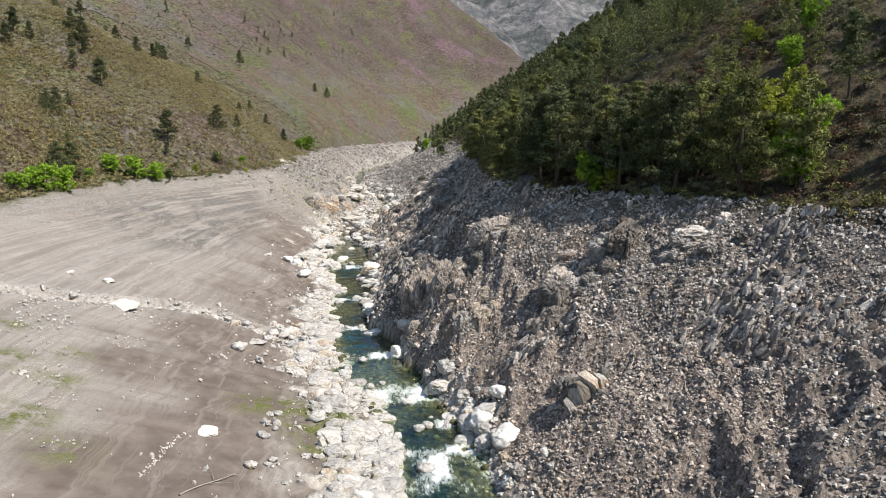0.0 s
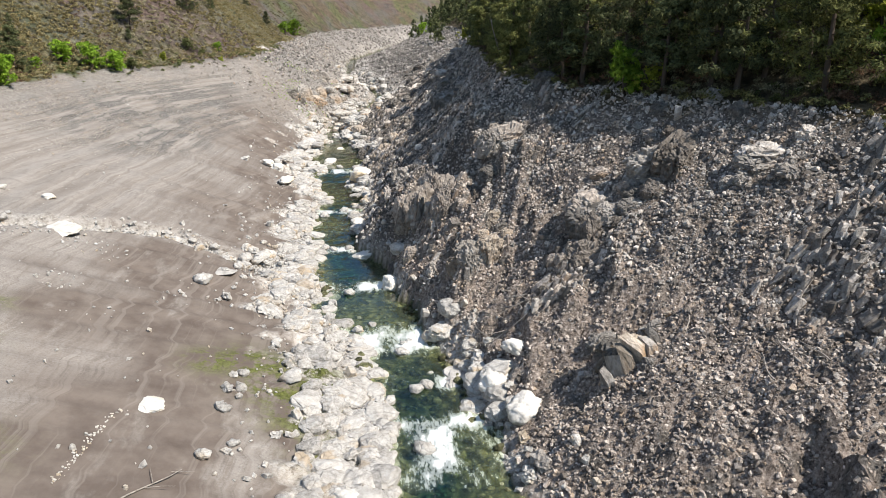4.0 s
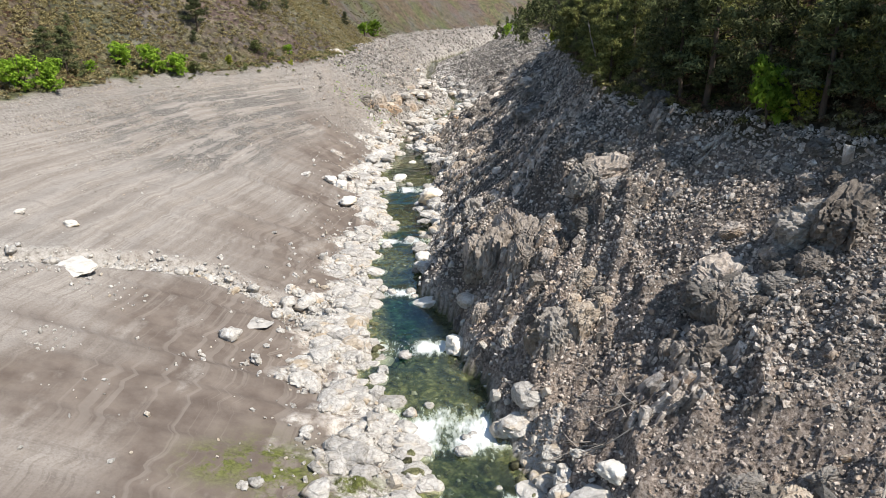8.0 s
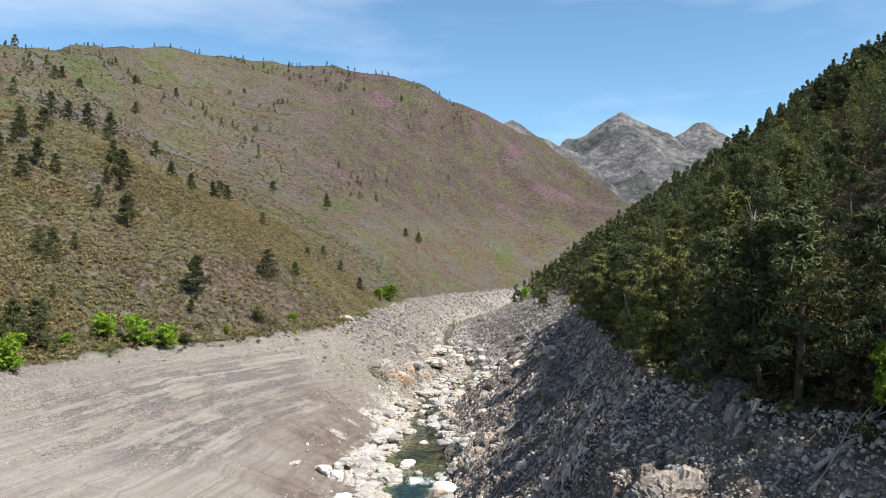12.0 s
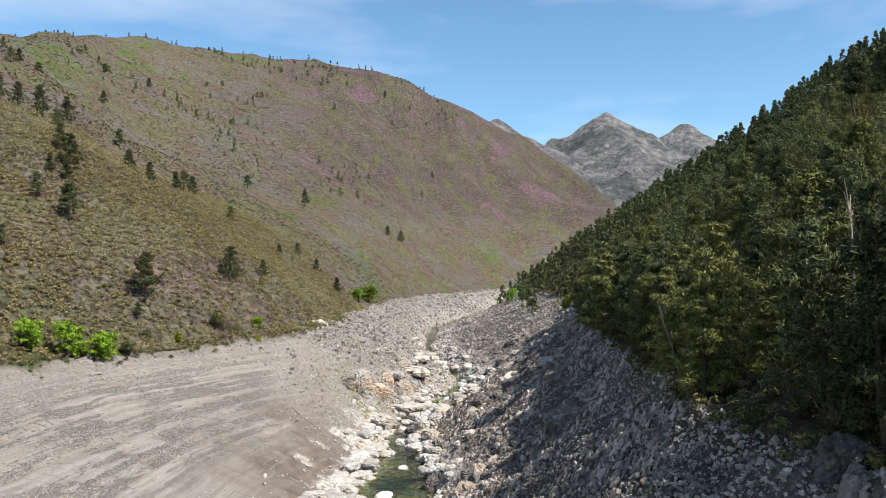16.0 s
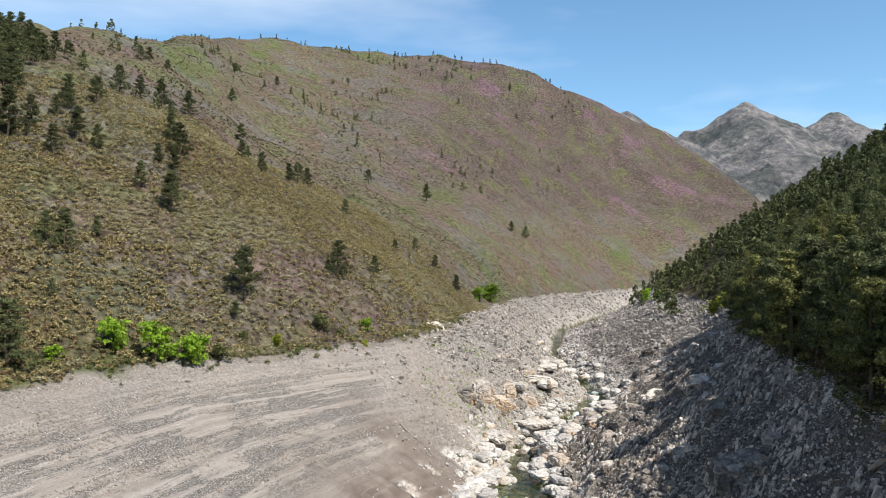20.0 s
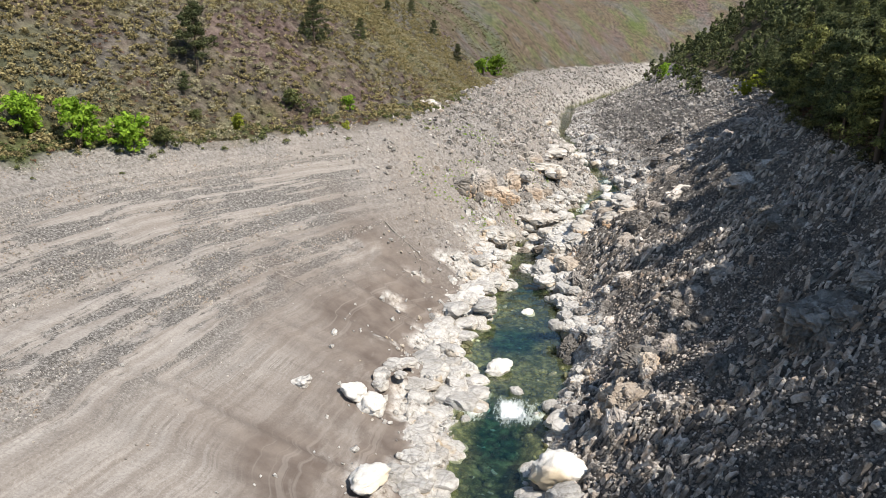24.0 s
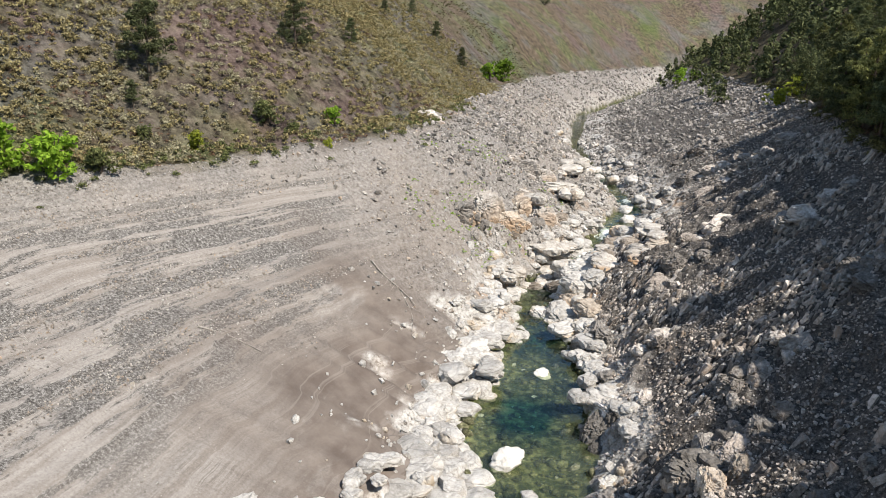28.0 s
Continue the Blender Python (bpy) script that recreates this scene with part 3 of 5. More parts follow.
def hull(points):
    bm = bmesh.new()
    for p in points:
        bm.verts.new(p)
    bmesh.ops.convex_hull(bm, input=bm.verts)
    for v in [v for v in bm.verts if not v.link_faces]:
        bm.verts.remove(v)
    bmesh.ops.triangulate(bm, faces=bm.faces)
    bm.verts.index_update()
    v = np.array([v.co[:] for v in bm.verts])
    f = np.array([[x.index for x in face.verts] for face in bm.faces])
    bm.free()
    return v, f


def angular(rng, n=13, shape=(1, 0.8, 0.65)):
    p = rng.normal(size=(n, 3))
    p /= np.linalg.norm(p, axis=1)[:, None]
    p = np.sign(p) * np.abs(p) ** 0.7 * rng.uniform(0.75, 1.05, (n, 1))
    return hull(p * np.array(shape) * 0.5)


def blocky(rng, shape, more=7):
    """A broken block: a box with shifted and cut corners."""
    c = np.array([[a, d, e] for a in (-1, 1) for d in (-1, 1) for e in (-1, 1)], float)
    c = c * rng.uniform(0.45, 1.1, c.shape)
    extra = rng.uniform(-1, 1, (more, 3)) * np.array([1.12, 1.12, 0.95])
    return hull(np.concatenate([c, extra]) * np.array(shape) * 0.45)


def worn(seed, level=2, shape=(1, 0.85, 0.7), amount=0.22, edge=9.0, box=False):
    """A broken, water-worn boulder: flats meeting in rounded edges, with hollows."""
    r = np.random.default_rng(1000 + int(seed))
    n = r.normal(size=(11, 3))
    n /= np.linalg.norm(n, axis=1)[:, None]
    c = r.uniform(0.55, 1.0, 11)
    if box:
        axes = np.concatenate([np.eye(3), -np.eye(3)]) + r.normal(0, 0.16, (6, 3))
        n[:6] = axes / np.linalg.norm(axes, axis=1)[:, None]
        c[:6], c[6:] = r.uniform(0.5, 0.62, 6), r.uniform(0.7, 0.95, 5)
    bm = bmesh.new()
    bmesh.ops.create_icosphere(bm, subdivisions=level, radius=1.0)
    for v in bm.verts:
        d = v.co.normalized()
        dots = n @ np.array(d[:]) / c
        k = edge / np.log(np.sum(np.exp(edge * dots)) + math.exp(edge))
        k *= 1 + amount * 0.5 * noise.noise(d * 2.2 + Vector((seed * 7.1, 3.3, 1.7))) + amount * 0.4 * noise.noise(d * 5 + Vector((seed, 9.1, 4.2))) + amount * 0.22 * noise.noise(d * 11 + Vector((2.7, seed, 1.9)))
        v.co = Vector((d.x * shape[0], d.y * shape[1], d.z * shape[2])) * 0.58 * k
    bm.verts.index_update()
    v, f = np.array([v.co[:] for v in bm.verts]), np.array([[x.index for x in face.verts] for face in bm.faces])
    bm.free()
    return v, f


def crag(seed, level=3, points=54, step=0.15, groove=0.09, beds=0.04):
    """Fractured bedrock: a bulging mass broken along joints into blocks, with thin beds across it."""
    r = np.random.default_rng(3000 + seed)
    bm = bmesh.new()
    bmesh.ops.create_icosphere(bm, subdivisions=level, radius=1.0)
    bm.verts.index_update()
    d, f = np.array([v.co[:] for v in bm.verts]), np.array([[x.index for x in face.verts] for face in bm.faces])
    bm.free()
    out = np.sign(d) * np.abs(d) ** 0.75
    for n, cut in ((points // 2, step), (points * 2, step * 0.5), (points * 6, step * 0.22)):
        p = r.normal(size=(n, 3))
        p /= np.linalg.norm(p, axis=1)[:, None]
        gap = np.linalg.norm((d * np.array([1, 1.3, 0.8]))[:, None] - (p * np.array([1, 1.3, 0.8]))[None], axis=2)
        first, two = np.argmin(gap, axis=1), np.partition(gap, 1, axis=1)[:, :2]
        edge = (two[:, 1] - two[:, 0]) * math.sqrt(n / points)
        out = out * (1 + r.uniform(-cut, cut, n)[first] - np.where(edge < 0.04, groove * cut / step, 0))[:, None]
    axis = r.normal(size=3) * np.array([1, 1, 0.4])
    axis /= np.linalg.norm(axis)
    layer = (out @ axis) * r.uniform(5, 8) + r.uniform(0, 1)
    out = out * (1 - beds * np.abs(2 * (layer - np.floor(layer)) - 1))[:, None] * (1 + r.normal(0, 0.012, (len(d), 1)))
    return out * 0.5, f


def scatter(name, kinds, pos, size, turn, mat, label, category, smooth_faces=False):
    """One mesh that holds many copies of small forms."""
    rng = np.random.default_rng(len(pos))
    pick = rng.integers(0, len(kinds), len(pos))
    vs, fs, base = [], [], 0
    for k, (v, f) in enumerate(kinds):
        sel = pick == k
        n = int(sel.sum())
        if not n:
            continue
        p = np.einsum("nij,vj,nj->nvi", turn[sel], v, np.ones((n, 3))) if np.ndim(size) == 1 else np.einsum("nij,nvj->nvi", turn[sel], v[None] * size[sel][:, None, :])
        if np.ndim(size) == 1:
            p = p * size[sel][:, None, None]
        vs.append((p + pos[sel][:, None, :]).reshape(-1, 3))
        fs.append((f[None] + (base + np.arange(n) * len(v))[:, None, None]).reshape(-1, f.shape[1]))
        base += n * len(v)
    me = mesh_from(name, np.concatenate(vs), np.concatenate(fs), mat, smooth_faces)
    return tagged(new(name, me), label, category, kind="stuff")


def tube(points, radii, sides=6):
    """A tapered limb along a line of points."""
    points = [Vector(p) for p in points]
    vs, fs = [], []
    for i, (p, r) in enumerate(zip(points, radii)):
        d = (points[min(i + 1, len(points) - 1)] - points[max(i - 1, 0)]).normalized()
        a = d.orthogonal().normalized()
        c = d.cross(a)
        for k in range(sides):
            t = 2 * math.pi * k / sides
            vs.append((p + (a * math.cos(t) + c * math.sin(t)) * r)[:])
        if i:
            o = (i - 1) * sides
            fs += [[o + k, o + (k + 1) % sides, o + sides + (k + 1) % sides, o + sides + k] for k in range(sides)]
    return np.array(vs), np.array(fs)


def joined(parts):
    base, vs, fs = 0, [], []
    for v, f in parts:
        vs.append(v), fs.append(f + base)
        base += len(v)
    return np.concatenate(vs), np.concatenate(fs)


def leaves(rng, centres, spread, size, per=8, long=1.6, up=0.3, wide=0.5):
    """Small leaf triangles in tufts round the given places."""
    c = np.repeat(np.asarray(centres, float), per, 0)
    n = len(c)
    out = rng.normal(size=(n, 3))
    out /= np.linalg.norm(out, axis=1)[:, None]
    far = np.repeat(np.broadcast_to(spread, (len(centres),)), per)[:, None] * rng.uniform(0.7, 1.9, (n, 1))
    c = c + out * far * np.array([1, 1, 0.75])
    face = out + 0.45 * rng.normal(size=(n, 3)) + np.array([0, 0, 0.25])
    a = np.cross(face, rng.normal(size=(n, 3))) + np.array([0, 0, up * 0.4])
    a /= np.linalg.norm(a, axis=1)[:, None] + 1e-9
    b = np.cross(face, a)
    b /= np.linalg.norm(b, axis=1)[:, None] + 1e-9
    s = size * rng.uniform(0.6, 1.35, (n, 1))
    v = np.stack([c - a * s * long * 0.5 - b * s * wide, c - a * s * long * 0.4 + b * s * wide, c + a * s * long * 0.6], 1).reshape(-1, 3)
    return v, np.arange(3 * n).reshape(n, 3)


# ---------------------------------------------------------------- ground
GX = steps([(-1500, -400, 24), (-400, -150, 70), (-150, -66, 56), (-66, 62, 256), (62, 150, 30), (150, 400, 26), (400, 1500, 20)])
GY = steps([(-200, 30, 12), (30, 60, 52), (60, 250, 350), (250, 340, 90), (340, 700, 140), (700, 1000, 70), (1000, 1500, 10)])
gx, gy = np.meshgrid(GX, GY)
gz, mask = ground(gx, gy)
gm = mesh_from("ground", np.stack([gx, gy, gz], -1).reshape(-1, 3), sheet_faces(len(GY), len(GX)), GROUND, True)
broken = ((mask["off_r"] > 0) & (mask["hill_r"] < 0)) | ((mask["rock"] > 0.4) & (mask["off_l"] > 0))
quad_at = sheet_faces(len(GY), len(GX))[:, 0]
gm.polygons.foreach_set("use_smooth", ~broken.ravel()[quad_at])
off_l, off_r, hl, hr = mask["off_l"], mask["off_r"], mask["hill_l"], mask["hill_r"]
ragged = 1.6 * fbm(gx / 7, gy / 7, 4, 41)
is_r, is_l = (off_r > 0).astype(float), (off_l > 0).astype(float)
heath_m, forest_m = smooth(-1.0, 1.6, hl + ragged), smooth(-1.0, 1.0, hr + ragged)
far_l = smooth(184, 216, gy + 0.35 * (gx + 20) + 3 * ragged)
near_l = 1 - smooth(2.2, 4.4, off_l + 3.0 * fbm(gx / 4, gy / 4, 4, 43, 0.65) - 1.8 * smooth(150, 180, gy) - 2.0 * (1 - smooth(100, 118, gy)))
pale_r = 1 - smooth(0.6, 3.0, off_r + 1.8 * fbm(gx / 3, gy / 3, 3, 44) - 4.5 * smooth(203, 222, gy) - 1.8 * smooth(160, 172, gy) + 2.2 * smooth(82, 88, gy) * (1 - smooth(118, 126, gy)))
upper = smooth(5.5, 9.5, gz + 1.2 * fbm(gx / 11, gy / 11, 3, 45)) * smooth(126, 146, gy + 0.2 * (gx + 30))
gully = np.exp(-(((gy - along(gx, GULLY_X, GULLY_Y)) / 2.4) ** 2)) * is_l
green = np.zeros_like(gx)
for mx, my, mr, amount in ((-37.6, 85.6, 2.2, 0.9), (-33.9, 75.4, 2.4, 1.0), (-29.6, 79.4, 2.0, 0.9), (-28.4, 72.0, 2.2, 0.9), (-28.5, 63.6, 2.8, 1.0), (-23.3, 59.3, 2.6, 0.8),
                           (-10.7, 75.8, 2.0, 1.2), (-7.3, 76.8, 2.8, 1.6), (-4.8, 73.1, 2.8, 1.6), (-2.2, 75.0, 3.0, 1.6), (-2.2, 69.5, 3.2, 1.6), (1.0, 65.0, 3.4, 1.6)):
    green = np.maximum(green, amount * np.exp(-((gx - mx) ** 2 + (gy - my) ** 2) / mr ** 2))
silt = np.exp(-(((gx + 19.5) / 5.0) ** 2 + ((gy - 73 - 0.25 * (gx + 19.5)) / 3.4) ** 2))
for key, values in dict(
    heath=heath_m,
    # painted darker towards the flank that turns from the sun
    shaded_moor=smooth(-0.34, -0.06, (gx - 5.0) / np.maximum(gy - 49.0, 40.0)) * smooth(30, 110, hl),
    forest=forest_m,
    rubble=is_l * np.maximum(far_l * (1 - heath_m), smooth(0.75, 0.95, gz / HIGH) * 0.7),
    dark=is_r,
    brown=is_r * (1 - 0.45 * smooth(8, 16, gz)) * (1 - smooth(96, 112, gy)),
    pale=np.where(off_l > 0, np.maximum(near_l * (0.95 - 0.55 * smooth(196, 214, gy)), 0.5 * gully), np.where(off_r > 0, pale_r * 0.8, 0.0)),
    stain=smooth(185, 205, gy) * (1 - smooth(245, 265, gy)) + 0.2,
    bed=mask["bed"].astype(float),
    gravel=np.clip(upper + 0.5 * gully + 0.25 * (gy < 108) * smooth(8, 10, gz), 0, 1),
    damp=(1 - smooth(9, 22, off_l + 4 * fbm(gx / 8, gy / 8, 3, 46))) + (1 - smooth(95, 112, gy + 0.15 * gx)) * smooth(-33, -22, gx + 3 * ragged) * (1 - 0.9 * silt),
    moss=green,
).items():
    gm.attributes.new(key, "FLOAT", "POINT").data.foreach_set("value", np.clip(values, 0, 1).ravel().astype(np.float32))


def on_ground(x, y):
    """Height of the built ground sheet, between its grid points."""
    i, j = np.clip(np.searchsorted(GX, x) - 1, 0, len(GX) - 2), np.clip(np.searchsorted(GY, y) - 1, 0, len(GY) - 2)
    u, v = (x - GX[i]) / (GX[i + 1] - GX[i]), (y - GY[j]) / (GY[j + 1] - GY[j])
    return gz[j, i] * (1 - u) * (1 - v) + gz[j, i + 1] * u * (1 - v) + gz[j + 1, i] * (1 - u) * v + gz[j + 1, i + 1] * u * v


def height(x, y):
    return float(on_ground(np.array([x]), np.array([y]))[0])


tagged(new("ground", gm), "bare mud banks, broken rock and heath-covered valley sides", "ground", kind="structure")

# ---------------------------------------------------------------- river
RAPIDS = [(64, 4), (67, 2.5), (75, 1.6), (82.5, 2.2), (86, 2.2), (98.8, 2.2), (113.5, 1.6), (134, 1.6), (164.3, 2.6), (229, 4), (240, 3.5), (262, 3), (292, 3)]
ry = np.linspace(25, 420, 1000)
rl, rr = river_edges(ry)
rz = along(ry, WATER_Y, WATER_Z)
cols = np.linspace(0, 1, 26)
vx = (rl - 0.9)[:, None] + (rr - rl + 1.8)[:, None] * cols
vy = np.repeat(ry[:, None], 26, 1)
foam = sum(np.exp(-(((vy - a) / b) ** 2)) for a, b in RAPIDS)
foam = np.clip(foam, 0, 1) * (0.75 + 0.6 * vnoise(vx / 1.6, vy / 3, 51)) * smooth(0.0, 0.12, cols) * smooth(1.0, 0.9, cols)
vz = rz[:, None] + 0.03 * vnoise(vx / 0.8, vy / 1.1, 52) + 0.3 * np.clip(foam, 0, 1) * vnoise(vx / 0.6, vy / 0.7, 53)
wm = mesh_from("river", np.stack([vx, vy, vz], -1).reshape(-1, 3), sheet_faces(1000, 26), WATER, True)
deep = smooth(0.08, 0.36, np.minimum(cols, 1 - cols)) * np.clip(0.75 + 0.5 * vnoise(vx / 6, vy / 9, 54), 0.2, 1)
for key, values in (("foam", np.clip(foam, 0, 1)), ("deep", np.clip(deep, 0, 1))):
    wm.attributes.new(key, "FLOAT", "POINT").data.foreach_set("value", values.ravel().astype(np.float32))
river = tagged(new("river", wm), "clear green river with white rapids between pale boulders", "river", kind="structure")
river.visible_shadow = False

# ---------------------------------------------------------------- far mountains
def mountain(name, cx, cy, wide, deep, top, seed, label):
    u, v = np.meshgrid(np.linspace(-1, 1, 200), np.linspace(-1, 1, 90))
    x, y = cx + u * wide, cy + v * deep
    ridge = 1 - np.abs(fbm(x / 420, y / 420, 5, seed, 0.5))
    crag = 1 - np.abs(fbm(x / 130, y / 130, 4, seed + 3, 0.6))
    cone = np.clip(1 - (np.abs(u) + 0.55 * np.abs(v)), 0, 1)
    z = top * cone**1.45 + 9 * fbm(x / 60, y / 60, 3, seed + 5) * smooth(0.1, 0.4, cone) + (0.05 * top * (ridge - 0.7) + 34 * (crag - 0.8)) * smooth(0, 0.3, cone) * (1 - 0.9 * smooth(0.86, 1, cone)) - 30
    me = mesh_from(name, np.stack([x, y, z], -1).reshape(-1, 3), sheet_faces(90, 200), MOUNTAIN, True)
    return tagged(new(name, me), label, "mountain", "far mountains")


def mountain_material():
    s = Shader("hazy_granite_mountain", 0.95, 0.1)
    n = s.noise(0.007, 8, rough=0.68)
    # bluish low tones put distant haze and blue shade into the rock colour
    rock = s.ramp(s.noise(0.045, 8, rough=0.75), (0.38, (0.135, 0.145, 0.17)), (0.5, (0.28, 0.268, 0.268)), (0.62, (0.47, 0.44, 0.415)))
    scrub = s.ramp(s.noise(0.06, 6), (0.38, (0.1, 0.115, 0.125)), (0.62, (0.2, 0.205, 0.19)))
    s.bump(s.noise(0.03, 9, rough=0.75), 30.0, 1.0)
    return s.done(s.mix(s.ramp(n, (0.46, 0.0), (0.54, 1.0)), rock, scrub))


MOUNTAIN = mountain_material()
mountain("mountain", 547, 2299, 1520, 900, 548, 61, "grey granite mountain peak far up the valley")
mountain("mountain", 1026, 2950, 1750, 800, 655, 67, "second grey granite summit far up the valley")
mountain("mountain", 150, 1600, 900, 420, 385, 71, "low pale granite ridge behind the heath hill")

# ---------------------------------------------------------------- stones
def level_at(pos):
    return on_ground(pos[:, 0], pos[:, 1]), ground(pos[:, 0], pos[:, 1], False)[1]


def spots(rng, n, x0, x1, y0, y1, keep):
    """Random places in a stretch of the plan, kept by a chance that keep() gives from the masks there."""
    p = np.stack([rng.uniform(x0, x1, n), rng.uniform(y0, y1, n)], -1)
    z, m = level_at(p)
    ok = rng.random(n) < keep(p[:, 0], p[:, 1], z, m)
    return np.column_stack([p, z])[ok]


rng = np.random.default_rng(11)
CHIPS = [blocky(rng, (1, rng.uniform(0.5, 0.95), rng.uniform(0.4, 0.8)), 1) for _ in range(20)]
SMALL_CHIPS = [blocky(rng, (1, rng.uniform(0.5, 0.95), rng.uniform(0.4, 0.8)), 0) for _ in range(24)]
BLADES = [blocky(rng, (rng.uniform(0.45, 0.8), rng.uniform(0.2, 0.42), 1), 2) for _ in range(14)]
BIG_CHIPS = [blocky(rng, (1, rng.uniform(0.6, 0.95), rng.uniform(0.5, 0.8)), 8) for _ in range(8)] + [worn(60 + k, 2, (1, 0.8, 0.65), 0.6, 20.0) for k in range(6)]
PEBBLES = [worn(k, 1, (1, 0.8, 0.65), 0.4, 16.0) for k in range(8)]


def power(rng, n, lo, hi, k=2.2):
    u = rng.random(n)
    return (lo ** (1 - k) + u * (hi ** (1 - k) - lo ** (1 - k))) ** (1 / (1 - k))


def leaning(rng, n, heading, lean, vary=0.3):
    """Turn matrices for splinters that all lean the same way, more or less."""
    a, l = heading + rng.normal(0, vary, n), lean + rng.normal(0, vary * 0.7, n)
    ca, sa, cl, sl = np.cos(a), np.sin(a), np.cos(l), np.sin(l)
    zero, one = np.zeros(n), np.ones(n)
    return np.stack([ca, -sa, zero, sa, ca, zero, zero, zero, one], -1).reshape(n, 3, 3) @ np.stack([one, zero, zero, zero, cl, -sl, zero, sl, cl], -1).reshape(n, 3, 3)


def strew(name, kinds, pos, lo, hi, mat, label, lean=math.pi, k=2.2, sink=0.12, smooth_faces=False, heading=None, shrink=0.0):
    n = len(pos)
    size = power(rng, n, lo, hi, k) * (1 - shrink * smooth(112, 135, pos[:, 1]))
    pos = pos.copy()
    pos[:, 2] += size * (0.3 - sink)
    return scatter(name, kinds, pos, size, spin(rng, n, lean) if heading is None else leaning(rng, n, heading, lean), mat, label, "rocks", smooth_faces)


low_part = lambda x, y, z: (1 - smooth(7, 13, z + 3 * fbm(x / 9, y / 9, 3, 84))) * (1 - smooth(100, 118, y))
soil = lambda x, y: np.exp(-((((x - 17.5) / 3.6) ** 2 + ((y - 75.5) / 5.0) ** 2) ** 2))
clump = lambda x, y, s: 0.5 + 0.5 * fbm(x / s, y / s, 3, 81)
strew("slope_rubble", SMALL_CHIPS, spots(rng, 270000, 4, 64, 30, 290, lambda x, y, z, m: (m["off_r"] > 0.5) * (m["hill_r"] < 1.5) * (0.3 + 0.9 * clump(x, y, 5)) * np.where(y > 190, 0.45, np.where(y > 150, 0.65, 1.0)) * (1 - low_part(x, y, z)) * (1 - soil(x, y))), 0.17, 0.7, ROCK_DARK, "loose grey broken rock covering the steep bank", k=2.8, shrink=0.35)
strew("slope_chips", SMALL_CHIPS, spots(rng, 150000, 4, 64, 48, 200, lambda x, y, z, m: (m["off_r"] > 0.8) * (m["hill_r"] < 1.0) * (0.25 + 0.7 * clump(x + 9, y, 6)) * (1 - 0.55 * smooth(112, 130, y)) * (1 - 0.7 * soil(x, y))), 0.13, 0.42, ROCK_BROWN, "small grey-brown stone chips covering the bank", k=2.2)
strew("low_rubble", CHIPS, spots(rng, 70000, 6, 58, 26, 125, lambda x, y, z, m: (m["off_r"] > 0.8) * (m["hill_r"] < 0) * (0.15 + 0.9 * clump(x, y, 4)) * low_part(x, y, z) * (1 - 0.92 * soil(x, y))), 0.15, 0.6, ROCK_BROWN, "loose brownish broken rock on the lower bank", k=2.5)
strew("slope_shards", BLADES, spots(rng, 40000, 4, 66, 50, 240, lambda x, y, z, m: (m["off_r"] > 3) * (m["hill_r"] < 0.5) * smooth(0.56, 0.76, clump(x + 40, y, 9)) * smooth(2, 7, z) * (1 - 0.9 * smooth(112, 126, y))), 0.5, 2.0, ROCK_DARK, "upright splinters of grey layered rock on the bank", lean=0.4, k=2.0, sink=0.2, heading=1.15)
strew("bank_rubble", CHIPS, spots(rng, 60000, -62, 24, 150, 400, lambda x, y, z, m: (m["off_l"] > 0.5) * (m["hill_l"] < 1) * smooth(184, 222, y + 0.35 * (x + 20)) * (0.15 + clump(x, y, 6))), 0.2, 0.9, ROCK_BEIGE, "pale broken stones strewn over the bank", k=2.6)
strew("upper_rubble", SMALL_CHIPS, spots(rng, 46000, -30, 70, 222, 520, lambda x, y, z, m: ((m["off_l"] > 0.5) | ((m["off_r"] > 0.5) & (y > 240))) * (m["hill_l"] < 1) * (m["hill_r"] < 1) * (0.2 + clump(x, y, 7))), 0.3, 1.6, ROCK_GREY, "grey broken stones on the upper bank", k=2.4)
strew("shore_stones", CHIPS + PEBBLES, spots(rng, 52000, -18, 22, 48, 300, lambda x, y, z, m: np.where(m["off_l"] > 0, np.exp(-m["off_l"] / np.where(y < 112, 3.6, 3.2)), np.where(m["off_r"] > 0, 0.8 * np.exp(-m["off_r"] / 1.3), 0.05)) * (0.1 + 1.3 * clump(x, y, 4))), 0.2, 0.8, ROCK_PALE, "small pale washed stones along the river", k=2.4)
strew("shore_boulders", BIG_CHIPS, spots(rng, 7000, -18, 24, 50, 330, lambda x, y, z, m: np.where(m["off_l"] > 0, np.exp(-m["off_l"] / np.where(y < 112, 4.5, 3.0)), np.where(m["off_r"] > 0, np.exp(-m["off_r"] / 2.0), 0.12 * (y > 220))) * (0.05 + 1.1 * clump(x, y, 5))), 0.5, 1.5, ROCK_PALE, "pale broken boulders lining the river", k=2.4)
strew("far_rubble", SMALL_CHIPS, spots(rng, 16000, -10, 130, 480, 720, lambda x, y, z, m: m["bare"] * (0.2 + clump(x, y, 9))), 0.5, 2.2, ROCK_GREY, "grey stones at the far bend of the valley", k=2.2)
by_gully = lambda x, y: np.exp(-(((y - along(x, GULLY_X, GULLY_Y) + 0.3) / np.where(x > -12, 3.2, 1.5)) ** 2))
strew("gully_stones", CHIPS + PEBBLES, spots(rng, 27000, -50, -3, 92, 118, lambda x, y, z, m: (m["off_l"] > 1) * by_gully(x, y) * (0.15 + clump(x, y, 3)) * (0.35 + 0.65 * smooth(-32, -24, x))), 0.2, 0.85, ROCK_PALE, "pale stones lining a dry side gully", k=2.2)
